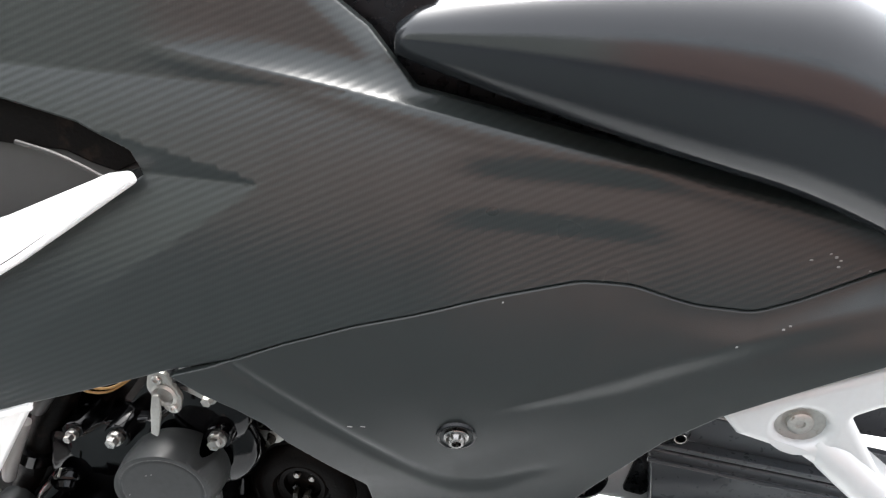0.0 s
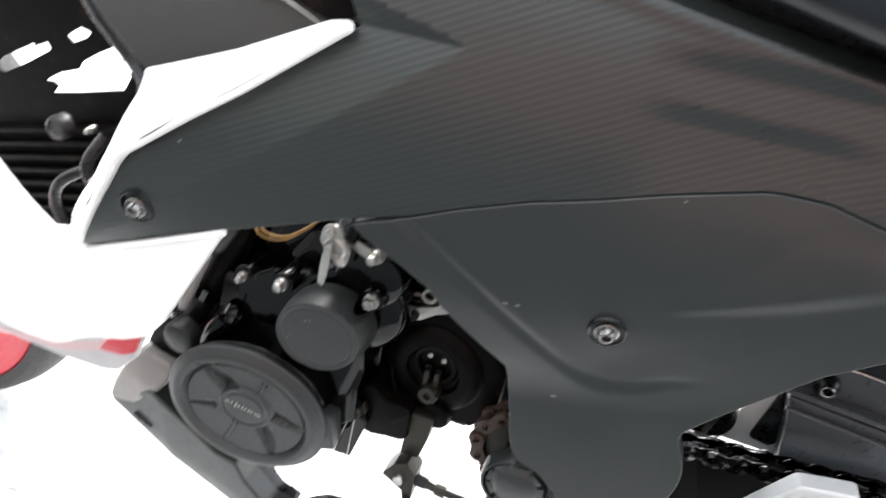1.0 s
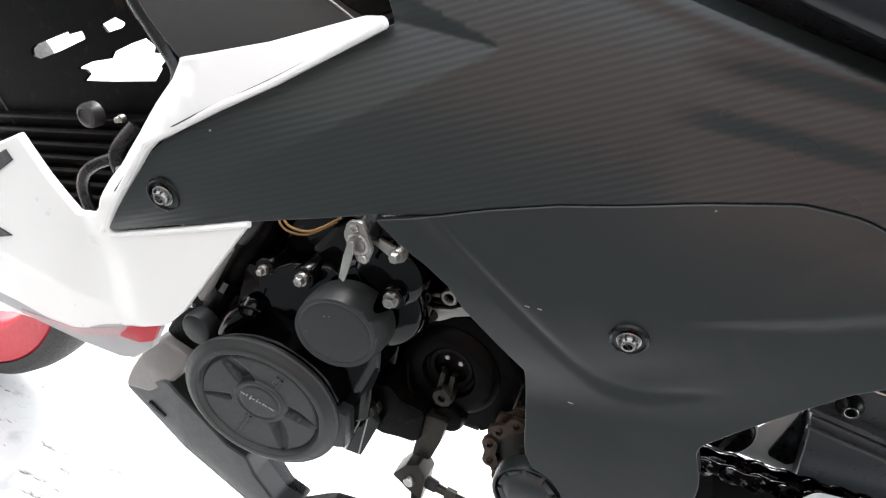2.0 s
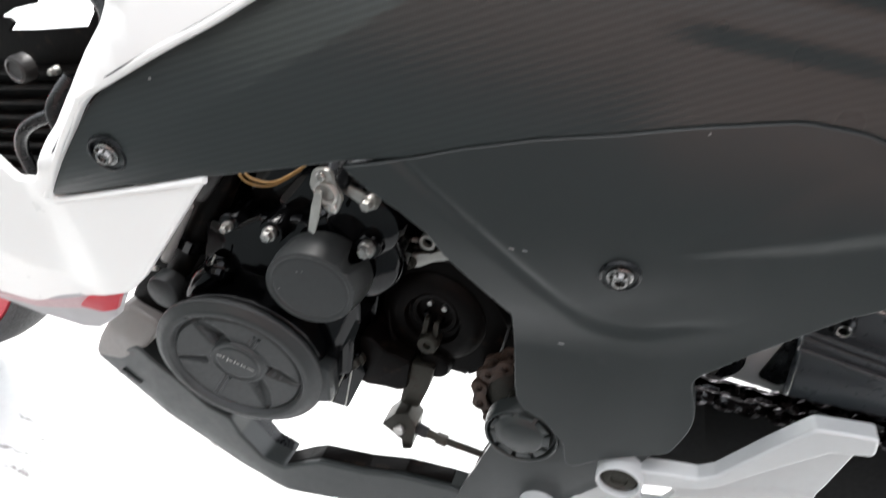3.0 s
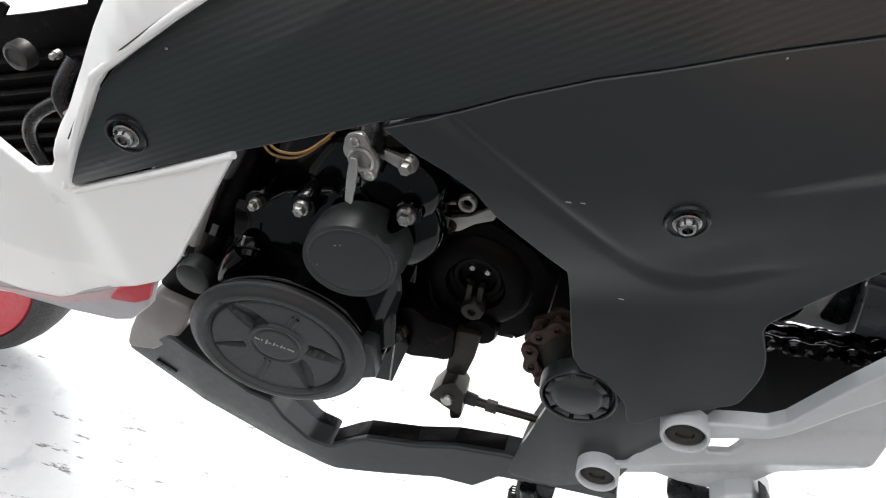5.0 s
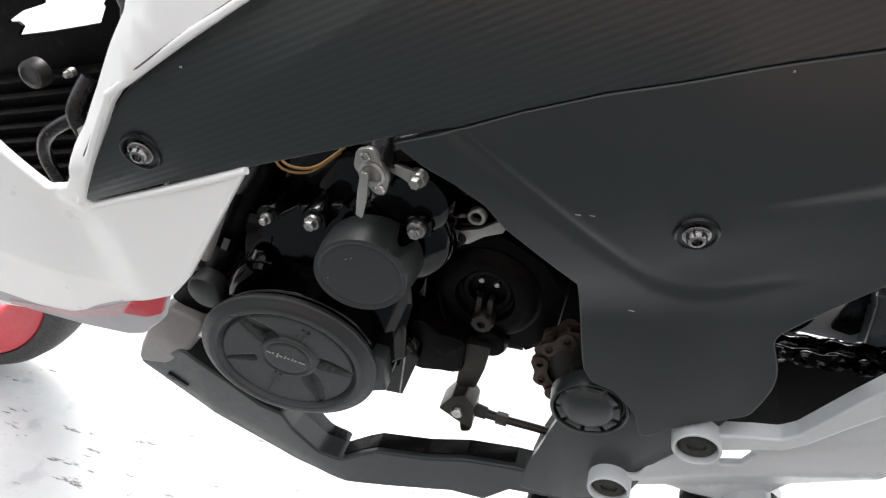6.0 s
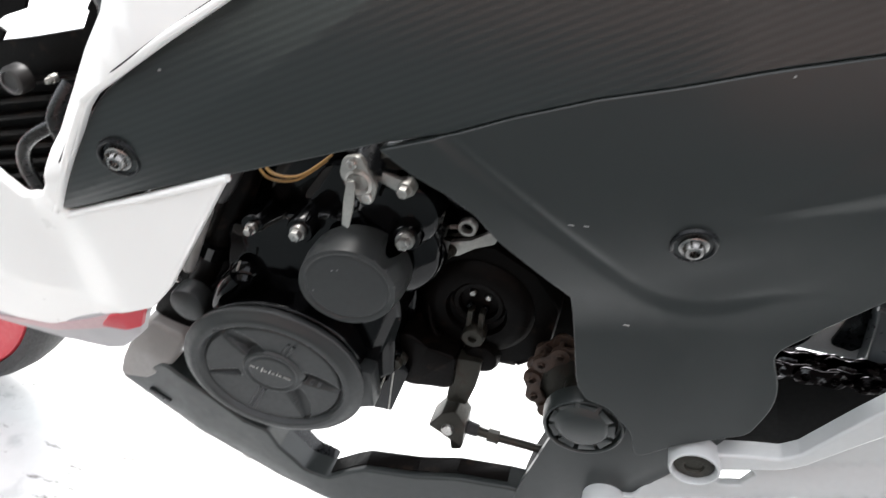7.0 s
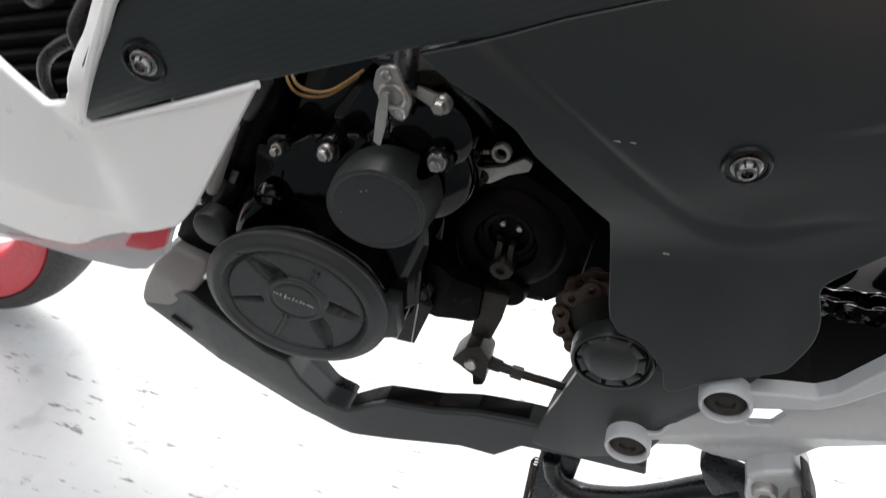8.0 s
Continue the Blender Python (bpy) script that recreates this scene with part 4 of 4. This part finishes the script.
part("clevis", join(block([(-72, 288, 3), (-62, 306, 4), (-52, 312, 3), (-43, 300, 3), (-43, 273, 2), (-58, 281, 2)], -34, -14, 0.0015), block([(-56, 279, 2), (-44, 279, 2), (-45, 262, 3), (-53, 257, 3)], -27, -18, 0.001)), DARKSTEEL, linkage)
part("pin", lathe([(5, -30), (5, -36), (4, -37.4), (0, -37.6)], (-56, 291), 16), STEEL, linkage)
part("rod", tube([(-44, -24, 287), (-20, -25, 286), (14, -26, 288), (40, -26, 286)], [4.6, 3.4, 3.2, 3.2], 10, 3), DARKSTEEL, linkage)
part("lock_nut", tube([(-26, -24.8, 286), (-17, -25, 286)], 5.2, 6, 2), DARKSTEEL, linkage)
part("rubber_boot", tube([(-44, -24, 287), (-34, -24.5, 286.5)], [5.6, 5.0], 12, 2), RUBBER, linkage)

# ---- pivot cap and footrest plate ----
pivot = part("pivot_cap", lathe([(22, -44), (22, -52.5), (21.2, -54), (14.6, -58.2), (13.4, -58.7), (0, -59)], (36, 360), 48, (2, 4)), MATTE, bike, "black plastic swingarm pivot cap")
part("collar", lathe([(26.5, -44), (26.5, -54.5), (25.8, -56.6), (24.8, -57), (24, -56.2), (23.6, -46), (20, -46)], (36, 360), 48, (2, 4)), MATTE, pivot)
for a in range(10, 370, 40):
    ca, sa = math.cos(radians(a)), math.sin(radians(a))
    part("lug", block([(36 + ca * r - sa * w, 360 + sa * r + ca * w, 0.6) for r, w in ((14.8, 4.1), (21.0, 6.0), (21.0, -6.0), (14.8, -4.1))], -56.6, -50, 0.0006), MATTE, pivot)
FRAME = [(2, 240, 6), (6, 272, 6), (12, 300, 4), (19, 335, 6), (24, 380, 6), (60, 396, 8), (126, 392, 6), (108, 345, 6), (92, 318, 8), (82, 272, 8), (40, 244, 6)]
frame_plate = part("frame_plate", block(FRAME, -50, -45, 0.002), MATTE, bike, "dark grey frame plate")
# Darker copy of the plate behind it; its black stands in for shade.
part("backing", block([(p[0] + 5 if p[0] < 25 else p[0], *p[1:]) for p in FRAME], -45.2, -12, 0.002), DULLBLACK, frame_plate, "dull black backing that keeps the plate edge shaded")
part("heel_shield", block([(90, 316, 6), (100, 402, 6), (150, 395, 6), (210, 398), (330, 420), (330, 318), (178, 318, 2), (160, 304, 2), (121, 298, 3)], 14, 24, 0.002), DULLBLACK, bike, "black inner shield")

CREST = [(60, 288), (72, 295), (100, 311.5), (130, 328.6), (159, 343.5), (181, 353.4), (202, 363), (224, 373)]


def footplate_skin(u, v):
    """Two flat slopes that meet in a crest along the arm."""
    return -0.0535 + min(0.009, 0.42 * abs(off_line(u, v, CREST)))


footplate = part("footrest_plate", plate([(58, 268, 8), (64, 296, 12), (82, 301, 8), (99, 345, 4), (92, 362, 12), (110, 377, 14), (121, 358, 4), (158, 374, 14), (178, 402, 8), (198, 444, 8), (218, 454, 6), (224, 440, 8), (222, 400, 14), (216, 364, 8), (208, 357, 8), (178, 331, 14), (168, 312, 6), (146, 291, 6), (123, 288, 10), (105, 290, 8), (84, 280, 6), (72, 258, 8)], footplate_skin, 0.004, step=0.004, edge=0.0015, holes=[[(122, 341, 1), (126, 348, 2), (140, 353, 2), (147, 352, 1), (141, 341.5, 2), (129, 336, 2)]], lines=[CREST[1:-1], beside(CREST, 22)[3:6]]), ALLOY, bike, "silver painted alloy footrest plate")
part("flange", plate([(112, 368, 3), (137, 377, 6), (151, 381, 8), (159, 389, 6), (176, 425, 10), (191, 454, 8), (222, 462, 4), (226, 448, 4), (206, 440, 8), (185, 411, 10), (165, 381, 8), (156, 372, 8), (121, 355, 3), (112, 352, 3)], -0.057, 0.010, step=0.008, edge=0.0025), ALLOY, footplate)
for u, v, y in ((107, 359, -64), (66, 287, -62)):
    boss = part("boss", lathe([(15.5, -22), (15.5, y + 1.5), (14.7, y), (13.4, y), (12.9, y + 1), (12.6, y + 8), (0, y + 8.2)], (u, v), 40), ALLOY, footplate)
    part("bolt", lathe([(12.4, y + 9), (12.2, y + 4.5), (10, y + 3.2), (6, y + 3), (5.2, y + 4.5), (0, y + 4.6)], (u, v), 28), DARKSTEEL, footplate, "recessed dark bolt")
peg = part("footpeg_mount", plate([(143, 296, 3), (150, 306, 4), (165, 316, 4), (173, 309, 4), (186, 294, 3), (182, 270, 6), (160, 262, 6), (150, 272, 6)], -0.060, 0.03, step=0.008, edge=0.004), ALLOY, bike, "silver alloy footpeg mount")
part("bolt", lathe([(8, -58), (8, -65), (6.8, -67), (3.6, -67), (3.0, -64), (0, -64)], (156, 291), 24), CAST, peg)
part("clevis", block([(168, 300, 2), (174, 306, 2), (180, 296, 2), (176, 276, 4), (168, 272, 4)], -72, -58, 0.002), CAST, peg)
part("rubber", block([(165, 324, 4), (173, 318, 4), (187, 296, 6), (182, 270, 6), (177, 276, 4), (179, 296, 4)], -74, -50, 0.003), RUBBER, peg, "black rubber footpeg edge")
lever = part("gear_lever", tube([(22, -40, 216), (27, -41, 200), (38, -42, 190), (57, -42, 188), (86, -42, 202), (110, -42, 224), (132, -42, 247), (152, -43, 262)], [7, 8, 9, 9, 9, 9, 10, 12], 16, 5), BLACK, bike, "black gear lever")
part("pivot_arm", block([(116, 281, 4), (125, 284, 4), (149, 281, 4), (159, 258, 6), (152, 249, 6), (136, 251, 6), (126, 265, 6)], -52, -36, 0.005), BLACK, lever)
stand = part("side_stand", block([(12, 222, 4), (44, 224, 4), (44, 150), (30, 40, 4), (18, 30, 4), (10, 40, 4), (16, 120), (13, 190)], -38, -22, 0.003), BLACK, bike, "black steel side stand with a return spring")
part("foot", block([(-8, 36, 4), (44, 36, 4), (44, 28, 3), (-8, 28, 3)], -56, -6, 0.002), BLACK, stand)
spring = [(12 + 0.03 * k + 4.5 * math.cos(k * 1.05), -34 + 4.5 * math.sin(k * 1.05), 198 - k * 0.65) for k in range(170)]
part("spring", tube(spring, 0.9, 6, 1), DARKSTEEL, stand)

# ---- chain, swingarm and chain guard ----
def chain_link(wide, y=-23.0, pitch=15.875):
    """One link along +u from its first pin: two plates, a pin and a roller."""
    bms = []
    for s in (-1, 1):
        yy = y + s * (7.5 if wide else 5.2)
        w = 6.4
        outline = []
        for k in range(9):
            a = radians(90 + k * 22.5)
            outline.append((w * math.cos(a), w * math.sin(a)))
        outline.append((pitch / 2, -w * 0.72))
        for k in range(9):
            a = radians(-90 + k * 22.5)
            outline.append((pitch + w * math.cos(a), w * math.sin(a)))
        outline.append((pitch / 2, w * 0.72))
        bms.append(block(outline, yy - 1.0, yy + 1.0, 0.0004))
    for u in (0, pitch):
        bms.append(lathe([(0, y - 10), (2.0, y - 10), (2.6, y - 9.2), (2.6, y + 9.2), (0, y + 9.5)], (u, 0), 10))
    return join(*bms)


chain = new("drive_chain")
chain.parent = bike
centre, rad = Vector((31, 364)), 33.2
way = []
ang = radians(-70)
while ang > radians(-262):
    way.append(centre + rad * Vector((math.cos(ang), math.sin(ang))))
    ang -= 2 * math.asin(15.875 / 2 / rad)
tagged(chain, "rusty roller chain, bright with oil along its upper run")
p = way[-1]
targets = [Vector((75, 412)), Vector((135, 425)), Vector((190, 432)), Vector((330, 452))]
while p.x < 300:
    t = next(q for q in targets if q.x > p.x + 2)
    p = p + (t - p).normalized() * 15.875
    way.append(p)
meshes = {}
for k, (a, b) in enumerate(zip(way, way[1:])):
    mat = RUST if k < len(way) - 16 else OILED
    key = (k % 2, mat.name)
    if key not in meshes:
        ob = link("chain_link", chain_link(k % 2), mat, chain, sharp=50)
        meshes[key] = ob.data
    else:
        ob = new("chain_link", meshes[key])
        ob.parent = chain
    d = b - a
    ob.matrix_local = Matrix.Translation((a.x / 1000, 0, a.y / 1000)) @ Matrix.Rotation(-math.atan2(d.y, d.x), 4, "Y")
part("front_sprocket", lathe([(30, -20), (30, -26), (12, -26), (11, -32), (0, -32)], (31, 364), 13), DARKSTEEL, bike, "worn steel front sprocket")
swing = part("swingarm", block([(150, 402, 3), (158, 414, 8), (164, 432, 8), (180, 460, 10), (260, 475, 6), (260, 405, 10)], 18, 50, 0.004), ALLOY, bike, "silver alloy swingarm with a black window")
part("window", block([(178, 414, 4), (193, 412, 4), (215, 440), (215, 466), (184, 466, 4)], 15.5, 18.5, 0.0005), BLACK, swing)
# No hole is cut: a black disc gives the bore's shade.
bore = part("bore", lathe([(24, 17.5), (23.4, 15.6), (22, 15.2), (20.5, 16.4), (19, 17.6), (0, 17.6)], (143, 421), 40), BLACK, swing, "flat black disc for the shaded bore, with a bright rim")
part("bore_rim", lathe([(24.6, 18), (24.4, 15.4), (23.4, 15.0), (22.8, 15.6)], (143, 421), 40), ALLOY, bore)
part("bore_sleeve", block([(146, 404, 1), (151, 404, 1), (156, 428, 1), (151, 430, 1)], 14.6, 17, 0.0005), DARKSTEEL, bore)
swing.location = (0.008, 0.026, -0.016)
part("chain_slider", tube([(60, 4, 396), (130, 8, 405), (180, 8, 408), (260, 8, 420)], 6, 10, 3), GRIME, bike, "black chain slider")
guard = part("chain_guard", plate([(181, 474, 2), (340, 466), (420, 450), (420, 330), (200, 330), (192, 375, 10), (198, 403, 30), (187, 455, 2)], -0.004, 0.03, step=0.012, edge=0.002), NAVY, bike, "blue-black plastic chain guard")
part("flange", plate([(178, 482, 1), (177, 490, 2), (185, 500, 3), (206, 505, 3), (420, 490), (420, 460), (340, 474)], 0.002, 0.005, step=0.012, edge=0.0015), NAVY, guard)
part("ridge", plate([(178, 481, 1), (178, 477, 1), (340, 469), (420, 454), (420, 459), (340, 473.5)], -0.006, 0.02, step=0.012, edge=0.0012), NAVY, guard)
part("lip", tube([(182, -6.5, 466), (260, -6.5, 462), (340, -6.5, 456), (420, -6.5, 440)], 1.6, 8), NAVY, guard)
part("top_edge", tube([(205, 2.5, 505.5), (226, 2.5, 505), (300, 3, 499)], 0.9, 8), STEEL, guard, "bright steel line along the top edge")
fix = part("bolt", lathe([(8.5, 4), (8.5, -2), (7.5, -4), (5.5, -6), (5.2, -8), (4.2, -8.4), (3.4, -8), (3.2, -4), (0, -4)], (199, 490), 28, (4, 0)), BLACK, guard, "black cap bolt")
part("rim", lathe([(4.4, -8.2), (4.0, -8.9), (3.5, -8.4)], (199, 490), 28, (4, 0)), STEEL, fix)

guard.location = (0.0105, 0.031, -0.019)

part("undertray", plate([(196, 470, 4), (196, 540, 10), (250, 600), (420, 660), (420, 470)], 0.062, 0.004, step=0.03, edge=0.001), NAVY, bike, "dark blue-black plastic undertray")

# ---- passenger footrest bracket ----
rail = part("passenger_bracket", plate([(199, 553, 2), (202, 547, 3), (212, 537, 4), (247, 530, 10), (276, 514, 10), (330, 478), (345, 490), (292, 526, 10), (266, 560, 3), (277, 568, 3), (330, 588), (340, 630), (267, 591)], -0.050, 0.02, step=0.01, edge=0.006, holes=[[(243 + 13.5 * math.cos(k * 0.3927), 549 + 11.5 * math.sin(k * 0.3927), 5) for k in range(16)]]), ALLOY, bike, "silver alloy passenger footrest bracket")
part("arm", tube([(256, -40, 538), (266, -44, 531), (285, -47, 517), (315, -46, 495)], [9, 11, 10.5, 10], 20, 5), ALLOY, rail)
part("dish", lathe([(17, -43.5), (12, -44.5), (9, -43.0), (0, -42.8)], (243, 549), 36), CAST, rail)
part("bolt", lathe([(7.0, -42), (6.8, -45.2), (6.0, -45.8), (2.6, -45.8), (2.2, -44.6), (0, -44.6)], (243, 549), 24), CAST, rail, "sunk socket bolt")

# ---- seat and tail ----
def seat_shape():
    """A rounded flank that grows from a narrow nose and folds over into the flat top."""
    b = bmesh.new()
    rings, n = [], 30
    for i in range(40):
        s = i / 39
        u = 0.0045 + 0.43 * s**1.6
        g = 0.12 * min(1.0, u / 0.01) ** 0.5 + 0.88 * (1 - (1 - min(1.0, max(0.0, (u - 0.004) / 0.20))) ** 1.7)
        r = 0.0045 + 0.0525 * g
        low = 0.7115 - 0.165 * (u - 0.015) - 0.02 * ease(u, 0.18, 0.32) + 0.004 * (1 - g)
        yc = -0.022 + 0.0005 * g + 0.06 * max(0.0, u - 0.05)
        vc = low + r * math.sin(radians(40))
        ring = []
        for k in range(n):
            a = radians(-40 + 128 * k / (n - 1))
            ring.append(b.verts.new((u, yc - r * math.cos(a), vc + r * math.sin(a) * (1.0 if a < 0 else 0.9))))
        top = ring[-1].co.z
        ring.append(b.verts.new((u, 0.06, top + 0.004)))
        ring.append(b.verts.new((u, 0.16, top + 0.002)))
        ring.append(b.verts.new((u, 0.16, low)))
        ring.append(b.verts.new((u, yc + 0.01, low + 0.002)))
        rings.append(ring)
    for p, q in zip(rings, rings[1:]):
        m = len(p)
        for k in range(m):
            b.faces.new([p[k], p[(k + 1) % m], q[(k + 1) % m], q[k]])
    b.faces.new(rings[0])
    b.faces.new(rings[-1])
    return b


seat = part("seat", seat_shape(), SEAT, bike, "glossy black vinyl seat with dust specks", sharp=60)
part("under_seat_trim", plate([(-60, 745), (10, 695, 4), (145, 668), (253, 650), (340, 640), (340, 680), (253, 690), (145, 700), (30, 735), (-30, 775)], lambda u, v: base_skin(u, 0.69) + 0.045, 0.02, step=0.03), BLACK, bike, "gloss black trim under the seat")
part("tank_shell", block([(-330, 700), (-120, 720), (-20, 720), (20, 690), (330, 640), (330, 560), (60, 500), (-60, 560), (-170, 600), (-330, 600)], 25, 110, 0.01), BLACK, bike, "black inner body under the tank")

# ---- front wheel ----
HUB = (-783, 290)
wheel = part("front_wheel", lathe([(264, 33), (276, 29), (285, 40), (290, 56), (291, 70), (290, 84), (285, 100), (276, 111), (264, 108), (264, 33)], HUB, 96), RUBBER, bike, "black tyre on a red alloy front wheel")
part("rim", lathe([(265, 38), (261, 33), (252, 33), (246, 38), (222, 42), (214, 52), (213, 64), (213, 84), (228, 98), (252, 106), (264, 104), (264, 48)], HUB, 96), RED, wheel, "red rim")
for k in range(5):
    a = radians(72 * k - 20)
    ca, sa = math.cos(a), math.sin(a)
    part("spoke", block([(HUB[0] + ca * r - sa * s, HUB[1] + sa * r + ca * s) for r, s in ((30, -13), (222, -17), (222, 17), (30, 13))], 52, 86, 0.006), RED, wheel, "red spoke")
part("hub", lathe([(34, 28), (36, 48), (36, 94), (34, 112), (0, 114)], HUB, 32), BLACK, wheel)
